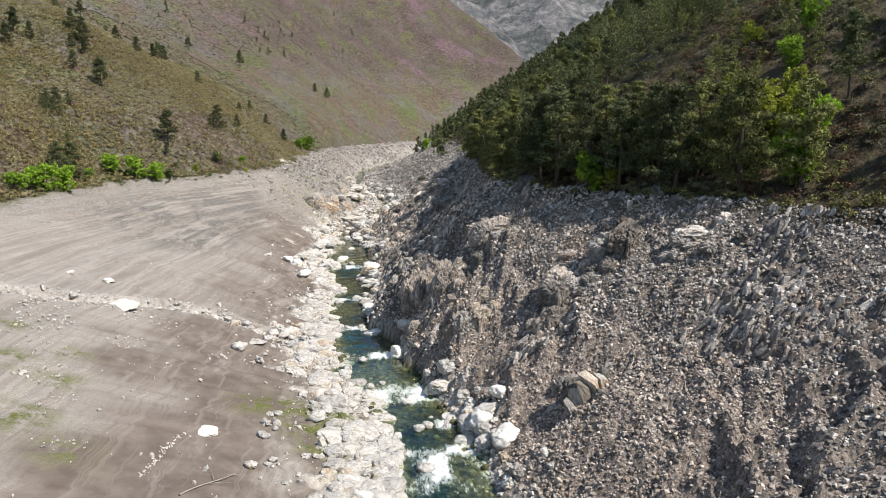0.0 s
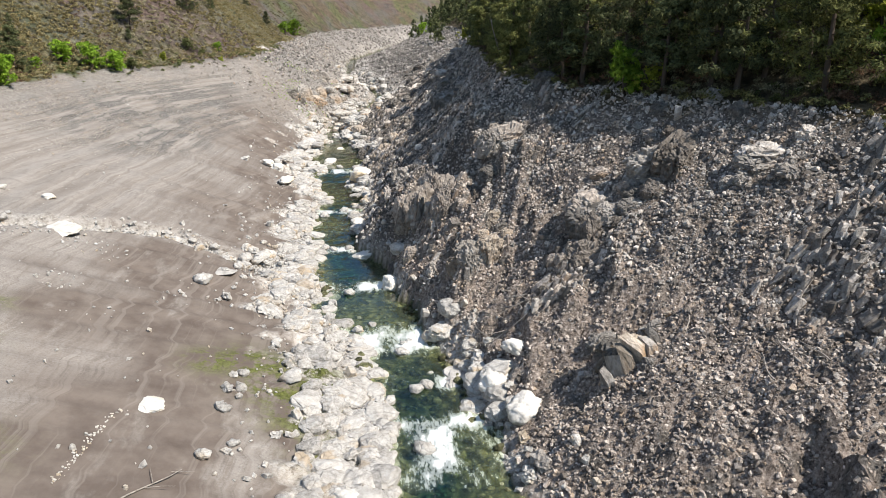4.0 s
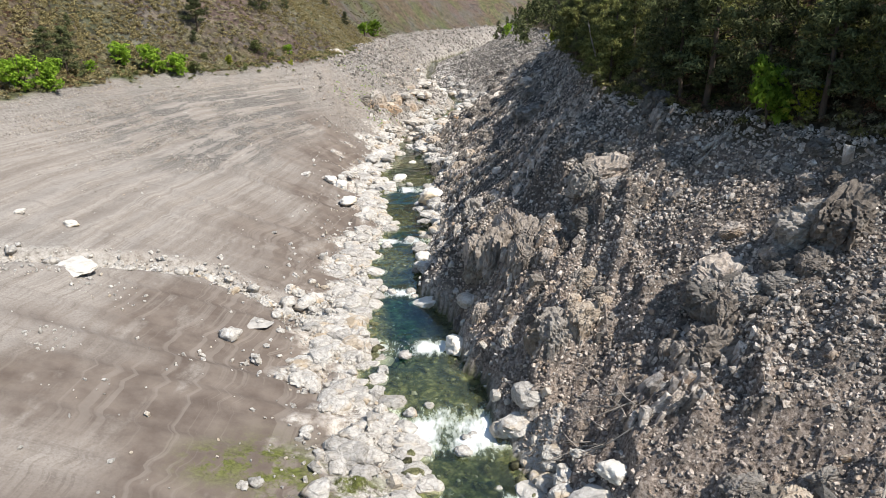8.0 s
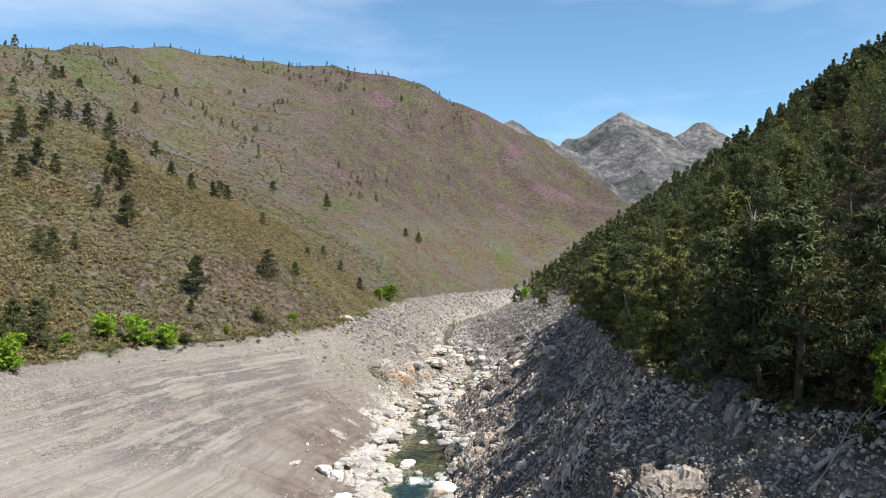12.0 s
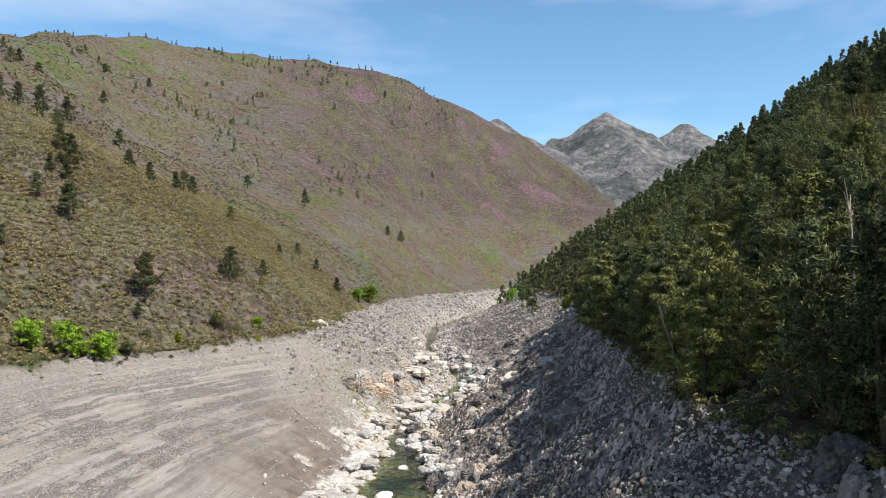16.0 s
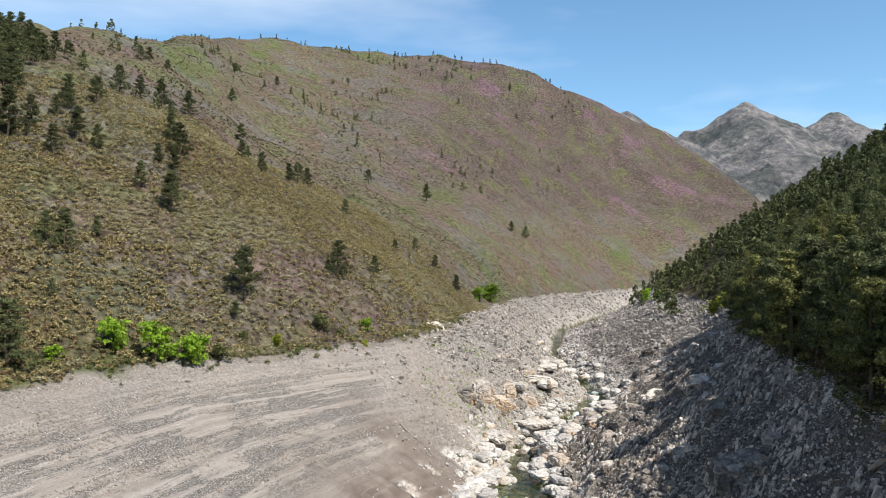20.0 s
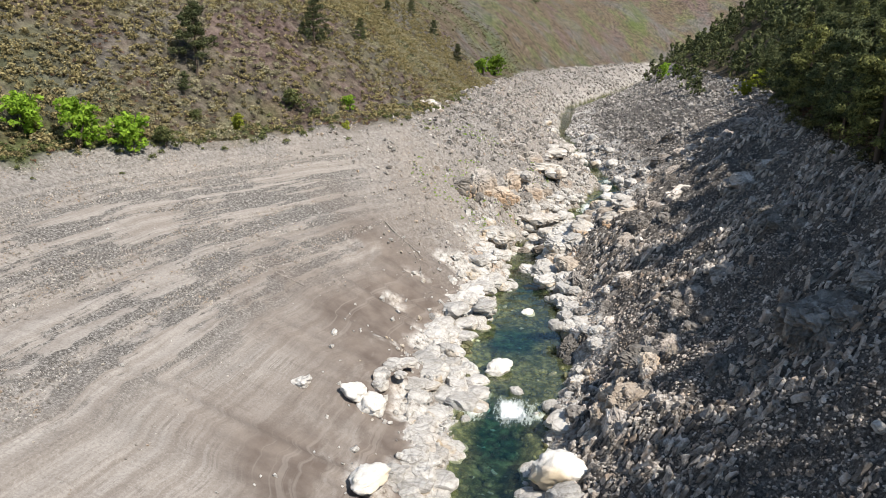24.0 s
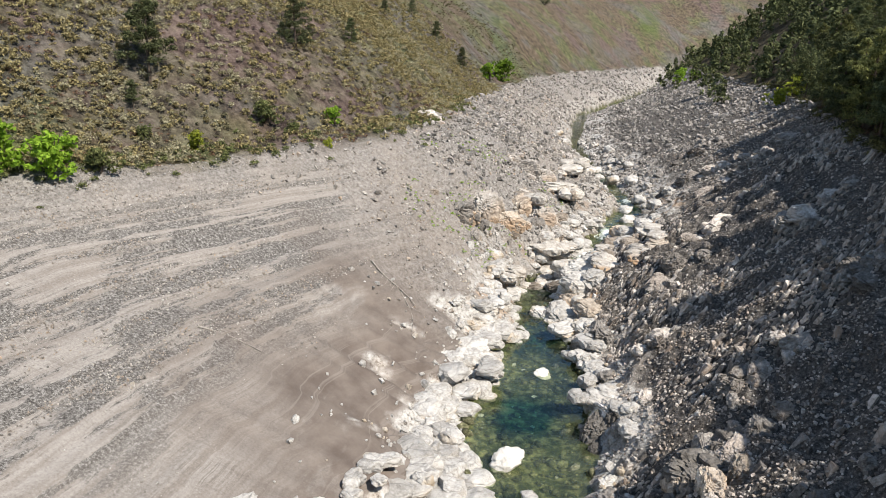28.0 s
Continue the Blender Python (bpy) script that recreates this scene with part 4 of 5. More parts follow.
strew("strand_gravel", SMALL_CHIPS, spots(rng, 110000, -66, -14, 108, 212, lambda x, y, z, m: (m["off_l"] > 8) * (m["hill_l"] < 0.5) * smooth(6, 11, z) * smooth(118, 145, y) * smooth(0.3, 0.6, fbm(x / 30, z * 1.1, 3, 83) + 0.5 * fbm(x / 5, y / 8, 3, 87) + 0.3)), 0.09, 0.28, ROCK_BEIGE, "grey-brown gravel in bands along old water lines", k=2.6)
strew("bed_stones", PEBBLES, spots(rng, 9000, -8, 20, 48, 245, lambda x, y, z, m: m["bed"] * (0.15 + 1.0 * clump(x, y, 5))) + np.array([0, 0, 0.1]), 0.4, 1.5, ROCK_BED, "algae-covered stones on the river bed", k=2.2, smooth_faces=True)
strew("mud_stones", PEBBLES + CHIPS, spots(rng, 420, -46, 0, 50, 175, lambda x, y, z, m: (m["off_l"] > 4) * (m["hill_l"] < 0) * 0.6), 0.14, 0.5, ROCK_PALE, "scattered small white stones on the mud", k=2.4)

WORN = [mesh_from("boulder", *worn(k + 20, 3, (1, 0.78 + 0.03 * k, 0.6 + 0.03 * (k % 4)), 0.5, 14.0), ROCK_PALE, True) for k in range(8)]
SPLIT = [mesh_from("boulder", *worn(k + 80, 3, (1, 0.8, 0.7), 0.75, 26.0), ROCK_PALE) for k in range(8)]
SPLIT_GREY = [mesh_from("boulder", *worn(k + 90, 3, (1, 0.8, 0.75), 0.6, 26.0), ROCK_GREY) for k in range(6)]


def boulder(mesh, x, y, size, label, group="", sink=0.2, flat=1.0, turn=None, z=None, name="boulder"):
    ob = new(name, mesh)
    z = height(x, y) if z is None else z
    ob.location = (x, y, z + size * flat * (0.35 - sink))
    ob.rotation_euler = (rng.uniform(-0.25, 0.25), rng.uniform(-0.25, 0.25), rng.uniform(0, 6.28) if turn is None else turn)
    ob.scale = (size, size, size * flat)
    return tagged(ob, label, "boulder", group)


bank = spots(rng, 5200, -18, 22, 52, 250, lambda x, y, z, m: np.where(m["off_l"] > -0.6, np.exp(-np.maximum(m["off_l"], 0) / np.where(y < 112, 9.0, 3.5)) * (m["off_l"] < 13), 0) * (0.05 + clump(x, y, 6)) * np.where(y < 115, 0.9, 0.4))
sizes = power(rng, len(bank), 0.6, 2.2, 2.0) * rng.uniform(0.6, 1.0, len(bank))
for (x, y, z), s in sorted(zip(bank.tolist(), sizes.tolist()), key=lambda r: -r[1])[:100]:
    mesh = WORN[rng.integers(8)] if rng.random() < 0.45 else SPLIT[rng.integers(8)]
    boulder(mesh, x, y, s, "pale washed granite boulder on the river bank", "river bank boulders", z=z)
SHELF = [mesh_from("bedrock_hump", *crag(400 + k, 3, 26, 0.13, 0.06, 0.04), ROCK_PALE) for k in range(8)]
hump = spots(rng, 9000, -14, 22, 54, 240, lambda x, y, z, m: (np.where(m["off_l"] > -1.0, (m["off_l"] < np.where(y < 112, 5.5, 3.0)) * 1.0, 0.0) + np.where(m["off_r"] > -0.8, (m["off_r"] < 2.2) * np.where((y > 84) & (y < 122), 0.1, 0.7), 0.0)) * smooth(0.35, 0.6, clump(x + 7, y, 5)))
sizes, kept = power(rng, len(hump), 1.0, 3.2, 2.0), np.zeros((0, 3))
for (x, y, z), s in sorted(zip(hump.tolist(), sizes.tolist()), key=lambda r: -r[1]):
    if len(kept) and np.min(np.hypot(kept[:, 0] - x, kept[:, 1] - y) - 0.22 * (kept[:, 2] + s)) < 0:
        continue
    kept = np.vstack([kept, (x, y, s)])
    if len(kept) > 55:
        continue
    boulder(SHELF[rng.integers(8)], x, y, s, "water-worn hump of white bedrock at the river's edge", "white bedrock humps", sink=0.36, flat=rng.uniform(0.38, 0.6), z=max(z, float(along(y, WATER_Y, WATER_Z)) - 0.25))
rest = kept[55:]
rest_z = np.maximum(level_at(rest)[0], along(rest[:, 1], WATER_Y, WATER_Z) - 0.25) + 0.02
scatter("shore_bedrock", [tuple(np.array(v) * np.array([1, 0.8, 0.55]) if i == 0 else v for i, v in enumerate(crag(430 + k, 3, 24, 0.14, 0.06, 0.04))) for k in range(8)], np.column_stack([rest[:, :2], rest_z]), rest[:, 2] * 1.1, spin(rng, len(rest), 0.3), ROCK_PALE, "low humps of white bedrock along the water", "rocks")
gully_spots = spots(rng, 2200, -46, -4, 94, 116, lambda x, y, z, m: (m["off_l"] > 2) * by_gully(x, y) * (0.25 + 0.75 * smooth(-30, -24, x)))
sizes, kept = power(rng, len(gully_spots), 0.6, 1.7, 2.2), np.zeros((0, 3))
for (x, y, z), s in sorted(zip(gully_spots.tolist(), sizes.tolist()), key=lambda r: -r[1]):
    if len(kept) and np.min(np.hypot(kept[:, 0] - x, kept[:, 1] - y) - 0.42 * (kept[:, 2] + s)) < 0:
        continue
    kept = np.vstack([kept, (x, y, s)])
    boulder(WORN[rng.integers(8)] if rng.random() < 0.5 else SPLIT[rng.integers(8)], x, y, s, "cream boulder in the dry side gully", "boulders in the gully", z=z)
    if len(kept) >= 64:
        break
stream = spots(rng, 4000, -4, 26, 218, 330, lambda x, y, z, m: (m["off_l"] < 5) * (m["off_r"] < 6) * 0.4)
sizes = power(rng, len(stream), 0.8, 3.0, 2.4)
for (x, y, z), s in sorted(zip(stream.tolist(), sizes.tolist()), key=lambda r: -r[1])[:30]:
    boulder(SPLIT[rng.integers(8)] if rng.random() < 0.7 else WORN[rng.integers(8)], x, y, s, "pale boulder in the rocky upper stream", "upper stream boulders", z=max(z, float(along(y, WATER_Y, WATER_Z)) - 0.3))
wet = spots(rng, 2600, -8, 22, 55, 250, lambda x, y, z, m: np.where(m["off_r"] > -1.2, (m["off_r"] < 3.2) * 0.5, 0.0) * (0.1 + clump(x, y, 4)))
sizes = power(rng, len(wet), 0.6, 1.9, 2.6)
for (x, y, z), s in sorted(zip(wet.tolist(), sizes.tolist()), key=lambda r: -r[1])[:28]:
    boulder(SPLIT_GREY[rng.integers(6)] if rng.random() < 0.6 else SPLIT[rng.integers(8)], x, y, s, "grey angular boulder at the foot of the rock slope", "slope foot boulders", z=z)
for y0, spread in RAPIDS[:9]:
    for _ in range(3):
        y = y0 + rng.normal() * spread
        l, r = (float(v[0]) for v in river_edges(np.array([y])))
        x, s = rng.uniform(l + 0.3, r - 0.3), rng.uniform(0.6, 1.5)
        boulder(WORN[rng.integers(8)], x, y, s, "pale boulder standing in the rapids", "boulders in the rapids", sink=0.1, z=float(along(y, WATER_Y, WATER_Z)) - 0.25)

CREAM = [mesh_from("boulder", *crag(460 + k, 4, 22, 0.15, 0.06, 0.05), ROCK_ORANGE if k % 3 == 2 else ROCK_PALE) for k in range(6)]
for n in range(34):
    y = rng.uniform(203, 240)
    side = float(np.interp(y, [203, 215, 225, 240], [4.5, 3.0, 5.5, 14.0]))
    x = side + rng.normal(1.5, 2.6)
    boulder(CREAM[n % 6], x, y, rng.uniform(1.6, 4.2), "cream block of the rock step across the stream", "cream rock step blocks", sink=0.25, flat=rng.uniform(0.5, 0.8), z=max(height(x, y), float(along(y, WATER_Y, WATER_Z)) - 0.2))


CREAM_MASS = [mesh_from("rock_mass", *crag(470 + k, 3, 24, 0.15, 0.06, 0.02), (ROCK_CREAM, ROCK_ORANGE, ROCK_CREAM, ROCK_CREAM)[k]) for k in range(4)]
PALE_MASS = [mesh_from("rock_mass", *crag(480 + k, 3, 30, 0.17, 0.07, 0.02), ROCK_PALE) for k in range(8)]


def ledge(masses, x, y, size, label, group, turn):
    """A water-worn ledge: low fractured masses run together along the bank."""
    r = np.random.default_rng(int(x * 13 + y * 7) + 9000)
    z = max(height(x, y), float(along(y, WATER_Y, WATER_Z)) - 0.1)
    root = new("bedrock_ledge")
    root.matrix_world = pose(x, y, z, 0, 0, math.degrees(turn))
    for k in range(7):
        at = pose(r.normal() * 0.2 * size, (k - 3) * 0.22 * size, r.normal() * 0.03 * size - 0.02 * size, r.uniform(-8, 8), r.uniform(-8, 8), r.uniform(0, 360))
        w = size * r.uniform(0.35, 0.7)
        part("rock_mass", masses[int(r.integers(len(masses)))], root, at=at @ Matrix.Diagonal((w, w * r.uniform(0.7, 1.2), size * r.uniform(0.16, 0.34), 1.0)))
    return tagged(root, label, "rock ledge", group)


for n, (x, y, s) in enumerate((
    (-8.4, 186.7, 5.5), (-6.6, 193.0, 5.5), (-9.0, 178.0, 5.0), (-6.0, 189.0, 5.0), (-8.0, 182.4, 5.0), (-9.5, 171.7, 4.5), (-8.3, 166.0, 4.5), (-11.4, 164.6, 3.5),
    (-7.6, 159.5, 4.0), (-7.6, 151.0, 4.5), (-6.2, 200.0, 4.5), (5.8, 202.0, 5.0), (6.3, 190.0, 4.5), (7.2, 182.5, 4.5), (8.6, 176.0, 4.0), (6.4, 196.0, 4.5),
    (0.2, 83.5, 3.6), (1.5, 77.0, 3.8), (1.8, 71.0, 4.0), (-2.4, 88.0, 3.4), (-1.8, 94.0, 3.4), (-5.0, 99.0, 3.6), (-4.9, 109.5, 4.0), (-6.4, 103.7, 3.2),
    (-7.6, 120.6, 3.6), (-7.2, 135.0, 3.6), (-6.6, 128.0, 3.6), (-6.2, 142.0, 4.0), (3.6, 128.0, 3.4), (3.9, 119.0, 3.4), (5.2, 143.0, 3.6),
)):
    ledge(PALE_MASS, x, y, s, "white water-worn bedrock ledge beside the river", "white bedrock ledges", rng.normal() * 0.35)
for n, (x, y, s) in enumerate(((3.8, 224.0, 6.0), (8.7, 217.5, 6.0), (12.5, 212.0, 5.0), (-0.6, 225.0, 5.5), (6.2, 219.5, 5.5), (10.5, 223.0, 5.5), (-5.6, 212.0, 5.0), (-2.6, 218.0, 5.0), (14.5, 219.0, 5.0), (-4.0, 233.0, 6.0), (0.5, 242.0, 6.0), (2.0, 256.0, 6.5), (4.0, 270.0, 6.0))):
    ledge(CREAM_MASS, x, y, s, "cream bedrock ledge where the stream drops", "cream bedrock ledges", rng.uniform(0, 3.1))
# boulders that stand out
SMOOTH = [mesh_from("boulder", *worn(40 + k, 4, (1, 0.8, 0.72), 0.36, 10.0), ROCK_WHITE, True) for k in range(4)]
for x, y, s, flat, k, label in (
    (13.3, 70.6, 3.0, 0.95, 0, "big rounded white boulder beside the rapids"),
    (15.2, 72.6, 2.3, 0.8, 1, "tilted white block behind the big white boulder"),
    (6.2, 98.0, 2.7, 1.0, 2, "round cream boulder below a small fall"),
    (-12.9, 158.8, 2.6, 0.9, 3, "cream boulder, one of a pair on the mud"),
    (-11.1, 158.4, 2.7, 0.95, 0, "cream boulder with a rust stain, one of a pair"),
    (0.8, 189.5, 2.0, 0.45, 1, "low white boulder alone in the green pool"),
    (-1.5, 172.0, 2.8, 0.7, 2, "white split boulder at the pool's outlet"),
    (-30.1, 100.4, 4.6, 0.28, 3, "long low cream boulder on the gully's edge"),
    (-13.6, 67.4, 2.2, 0.34, 0, "flat oval white boulder lying on the mud"),
    (-8.9, 148.5, 3.2, 0.6, 1, "large rounded white rock on the bank"),
    (4.4, 152.2, 3.8, 0.95, 2, "tall rounded white rock beside the dark pool"),
    (3.4, 110.3, 4.2, 0.55, 3, "low grey-white rock at the water's edge"),
    (-0.5, 62.5, 1.9, 0.7, 0, "white boulder on mossy mud by the river"),
    (0.6, 58.4, 2.1, 0.7, 1, "rounded white boulder on the mud"),
    (-34.9, 110.4, 1.6, 0.7, 2, "white boulder on the mud above the gully"),
    (-40.0, 110.2, 1.3, 0.7, 3, "small white boulder above the gully"),
    (14.4, 66.0, 3.4, 0.9, 0, "jagged white rock in the rapids"),
    (3.0, 125.5, 2.4, 0.8, 1, "white boulder at the narrows"),
):
    wz = float(along(y, WATER_Y, WATER_Z)) - 0.15
    boulder(SMOOTH[k], x, y, s, label, flat=flat, sink=0.33 if flat < 0.6 else 0.12, z=max(height(x, y), wz))
slab = new("stone_slab", mesh_from("stone_slab", *angular(rng, 16, (1, 0.7, 0.12)), ROCK_PALE))
slab.location, slab.scale, slab.rotation_euler = (-13.8, 98.6, height(-13.8, 98.6) - 0.12), (5.4, 5.0, 1.6), (0.03, 0.06, 0.3)
tagged(slab, "flat pale grey slab lying on the mud", "slab")


# ---------------------------------------------------------------- outcrops
SLABS = {}


def outcrop(x, y, wide, tall, count, mats, lean, heading, label, thick=0.36, seed=0):
    """A bulging outcrop of fractured bedrock, rooted in the slope."""
    r = np.random.default_rng(seed)
    root = new("rock_outcrop")
    root.location = (x, y, height(x, y))
    tagged(root, label, "rock outcrop")
    for k in range(count + 5):
        big = 1.0 if k < 2 else r.uniform(0.18, 0.6)
        a, d = r.normal(0, 0.2 if k < 2 else 0.36) * wide, r.normal(0, 0.1 if k < 2 else 0.26) * wide
        mat = mats[k % len(mats)]
        if mat.name not in SLABS:
            SLABS[mat.name] = [mesh_from("rock_mass", *crag(10 * len(SLABS) + j, 5), mat) for j in range(4)]
        ca, sa = math.cos(heading), math.sin(heading)
        px, py = a * ca - d * sa, a * sa + d * ca
        h = tall * 0.8 * big * r.uniform(0.7, 1.1)
        gz_ = height(x + px, y + py) - root.location.z
        turn = pose(px, py, gz_ - h * 0.12, math.degrees(lean) + r.uniform(-9, 9), r.uniform(-14, 14), math.degrees(heading) + r.uniform(-40, 40))
        part("rock_mass", SLABS[mat.name][int(r.integers(4))], root, at=turn @ Matrix.Diagonal((wide * 0.72 * big * r.uniform(0.7, 1.1), wide * 0.5 * big * r.uniform(0.7, 1.1), h, 1.0)))
    return root


D, O, G, B = ROCK_DARK, ROCK_ORANGE, ROCK_GREY, ROCK_BEIGE
for n, row in enumerate((
    (22.0, 65.0, 6.5, 5.0, 13, (O, G, D, B), 0.25, 0.2, "split upright slabs of orange and grey rock on the slope"),
    (14.9, 87.6, 7.0, 6.5, 5, (O, B, O), 0.1, 0.3, "blocky outcrop with an orange-stained face", 0.8),
    (22.8, 78.2, 5.6, 5.0, 6, (ROCK_CRAG, ROCK_CRAG), 0.15, 0.4, "grey blocky outcrop among rubble", 0.6),
    (11.2, 104.9, 8.0, 8.0, 7, (ROCK_CRAG, ROCK_CRAG, O), 0.1, 1.3, "brown rock cliff bulging over the narrows", 0.7),
    (12.9, 98.8, 7.0, 7.0, 6, (ROCK_CRAG, ROCK_CRAG, D), 0.1, 1.1, "brown rock buttress beside the river", 0.7),
    (9.4, 116.0, 6.0, 6.0, 12, (D, G), 0.1, 1.4, "dark rock cliff falling to the river"),
    (20.6, 100.6, 9.0, 6.0, 13, (G, ROCK_CRAG, G), 0.3, 0.2, "pale grey weathered crag below the trees"),
    (30.7, 80.2, 7.5, 5.0, 11, (G, ROCK_CRAG), 0.35, 0.3, "leaning grey layered slabs on the slope"),
    (35.1, 72.4, 7.0, 3.5, 12, (D, G), 0.35, 0.2, "row of broken grey slabs under the forest edge"),
    (27.0, 81.2, 8.0, 4.0, 11, (ROCK_CRAG, G), 0.3, 0.1, "dark splintered crag on the slope"),
    # darker grey rock on these slabs deepens the bank's shade by colour
    (20.2, 151.9, 8.0, 5.0, 11, (G, G), 0.15, 0.6, "shaded upright slabs high on the bank"),
    (11.1, 163.5, 7.5, 5.0, 11, (O, G, G), 0.15, 1.2, "brown stained rock face above the pool"),
    (9.1, 156.8, 5.5, 4.0, 10, (O, D, B), 0.2, 1.2, "orange-brown broken rocks by the river"),
    (6.6, 178.3, 6.0, 3.6, 11, (G, D), 0.2, 1.4, "grey rock ledge along the pool"),
    (5.5, 196.2, 6.0, 4.0, 11, (B, G), 0.2, 1.4, "pale rock ledge at the head of the pool"),
    (-6.7, 223.6, 7.5, 6.0, 6, (O, B), 0.1, 0.3, "orange-stained cliff above the pool", 0.7),
    (-0.6, 230.8, 7.0, 5.5, 6, (O, B, B), 0.1, 0.5, "orange and cream cliff at the chute", 0.7),
    (6.4, 219.8, 7.5, 3.4, 6, (O, ROCK_PALE), 0.2, 0.2, "cream and orange rock step across the stream", 0.7),
    (-12.0, 216.0, 7.0, 4.5, 6, (B, O, D), 0.2, 0.4, "grassy rock knob above the pool", 0.7),
    (-4.3, 244.0, 7.0, 5.0, 10, (B, B, D), 0.2, 0.8, "pale rock ledges beside the cascade"),
    (2.8, 277.4, 7.0, 4.0, 10, (B, D), 0.2, 0.8, "pale rock ledges up the stream"),
    (17.5, 227.2, 7.0, 3.5, 10, (G, D), 0.25, 0.8, "grey rock ledges across from the cascade"),
    (-20.7, 239.7, 6.0, 2.5, 7, (B, D), 0.3, 0.4, "tilted rock on the stony bank"),
    (24.5, 177.5, 7.0, 3.0, 9, (G, G), 0.3, 0.7, "dark ledge in the shaded slope"),
    (28.4, 199.6, 7.0, 3.0, 9, (G, D), 0.3, 0.7, "broken dark ledge below the trees"),
)):
    outcrop(*row, seed=300 + n)
for n, (x, y, w) in enumerate(((15.0, 203.0, 6.0), (19.5, 212.0, 6.5), (23.0, 226.0, 7.0), (27.0, 240.0, 7.5), (31.0, 256.0, 8.0), (24.0, 258.0, 7.0), (35.0, 244.0, 7.0), (29.0, 275.0, 8.0), (12.0, 187.0, 5.0), (16.5, 174.0, 5.5), (14.0, 166.0, 5.0))):
    outcrop(x, y, w, 2.6, 5, (D, ROCK_CRAG, G), 0.3, 0.9 + 0.2 * (n % 3), "tilted grey rock ledge breaking through the rubble", seed=340 + n)
slabs = tagged(new("split_slabs"), "row of upright orange and grey split slabs on the slope", "rock outcrop")
slabs.location = (21.8, 62.0, height(21.8, 62.0))
for n, (dx, dy, w, d, h, mat) in enumerate(((-2.4, 0.8, 0.7, 1.0, 3.0, G), (-1.5, 0.2, 0.6, 1.1, 3.8, B), (-0.5, -0.2, 0.8, 1.2, 4.2, O), (0.4, 0.3, 0.7, 1.3, 3.8, O), (1.3, 0.7, 0.8, 1.2, 3.4, B), (2.1, 1.6, 0.6, 1.0, 2.6, G), (0.2, 1.4, 1.0, 1.2, 3.0, O), (-1.2, 1.6, 0.9, 1.1, 2.6, G))):
    r = np.random.default_rng(90 + n)
    v, f = blocky(r, (1, 1, 1), 6)
    at = pose(dx * 0.8, dy * 0.8 + r.normal() * 0.3, height(21.8 + dx * 0.8, 62.0 + dy * 0.8) - slabs.location.z + 0.1, r.uniform(-22, 4), r.uniform(-26, -6), r.uniform(-20, 50)) @ Matrix.Diagonal((w * 1.5, d * 1.5, h * r.uniform(0.8, 1.1), 1.0))
    part("slab", mesh_from("slab", v, f, mat), slabs, at=at)

# ---------------------------------------------------------------- plants
def pine_parts(seed, base=0.25, bush=1.0, mat=None, density=1.0):
    """Trunk and crown of a pine one metre high; scaled when it is planted."""
    r = np.random.default_rng(seed)
    bend = r.normal(size=2) * 0.03
    line = [(bend[0] * math.sin(3 * t), bend[1] * math.sin(2.4 * t), t * 0.96) for t in np.linspace(0, 1, 7)]
    wood = [tube(line, np.linspace(0.022, 0.004, 7), 6)]
    tufts, spread = [], []
    levels = int(12 * density) + 1
    for k in range(levels):
        t = base + (0.98 - base) * k / (levels - 1)
        reach = bush * (0.23 * (1 - t) ** 0.7 + 0.03) * r.uniform(0.55, 1.3)
        for j in range(int(r.integers(4, 7))):
            a = r.uniform(0, 2 * math.pi)
            tip = np.array([math.cos(a) * reach, math.sin(a) * reach, t + reach * r.uniform(-0.05, 0.35)]) * np.array([1, 1, 1])
            root = np.array([line[min(6, int(t * 7))][0], line[min(6, int(t * 7))][1], t])
            if k % 2 == 0 and j < 3:
                wood.append(tube([root, root + (tip - root) * 0.8], [0.006, 0.002], 3))
            for q in (0.55, 1.0):
                if r.random() < 0.85:
                    tufts.append(root + (tip - root) * q)
                    spread.append(0.02 + 0.024 * r.random())
    v, f = leaves(r, tufts, np.array(spread) * 1.0, 0.016, 68, 2.0, 0.9, 0.36)
    return mesh_from("trunk", *joined(wood), BARK, True), mesh_from("crown", v, f, mat or PINE)


def leafy_parts(seed, mat, wide=0.8, low=0.05, blobs=120, leaf=0.055):
    """Trunk and crown of a broad-leaved tree or bush one metre high."""
    r = np.random.default_rng(seed)
    wood = []
    for _ in range(6):
        a, o = r.uniform(0, 6.28), r.uniform(0.15, 0.35) * wide
        tip = (math.cos(a) * o, math.sin(a) * o, r.uniform(0.55, 0.85))
        wood.append(tube([(0, 0, 0), (tip[0] * 0.3, tip[1] * 0.3, 0.3), tip], [0.022, 0.014, 0.004], 5))
    c = []
    lobes = [(r.normal(0, 0.17, 2) * wide, r.uniform(0.22, 0.76), r.uniform(0.17, 0.28)) for _ in range(7)]
    for _ in range(blobs):
        o, z, s = lobes[r.integers(7)]
        d = r.normal(size=3)
        d /= np.linalg.norm(d)
        p = np.array([*o, z]) + d * s * np.array([wide * 1.1, wide * 1.1, 0.95]) * r.uniform(0.6, 1.05)
        c.append([p[0], p[1], max(p[2], low)])
    v, f = leaves(r, c, 0.045, leaf, 13, 1.3, 0.1)
    return mesh_from("trunk", *joined(wood), BARK, True), mesh_from("crown", v, f, mat)


def tree(name, parts, category):
    root = new(name)
    part("trunk", parts[0], root), part("crown", parts[1], root)
    root.location = (0, 0, -400)
    return tagged(root, "", category)


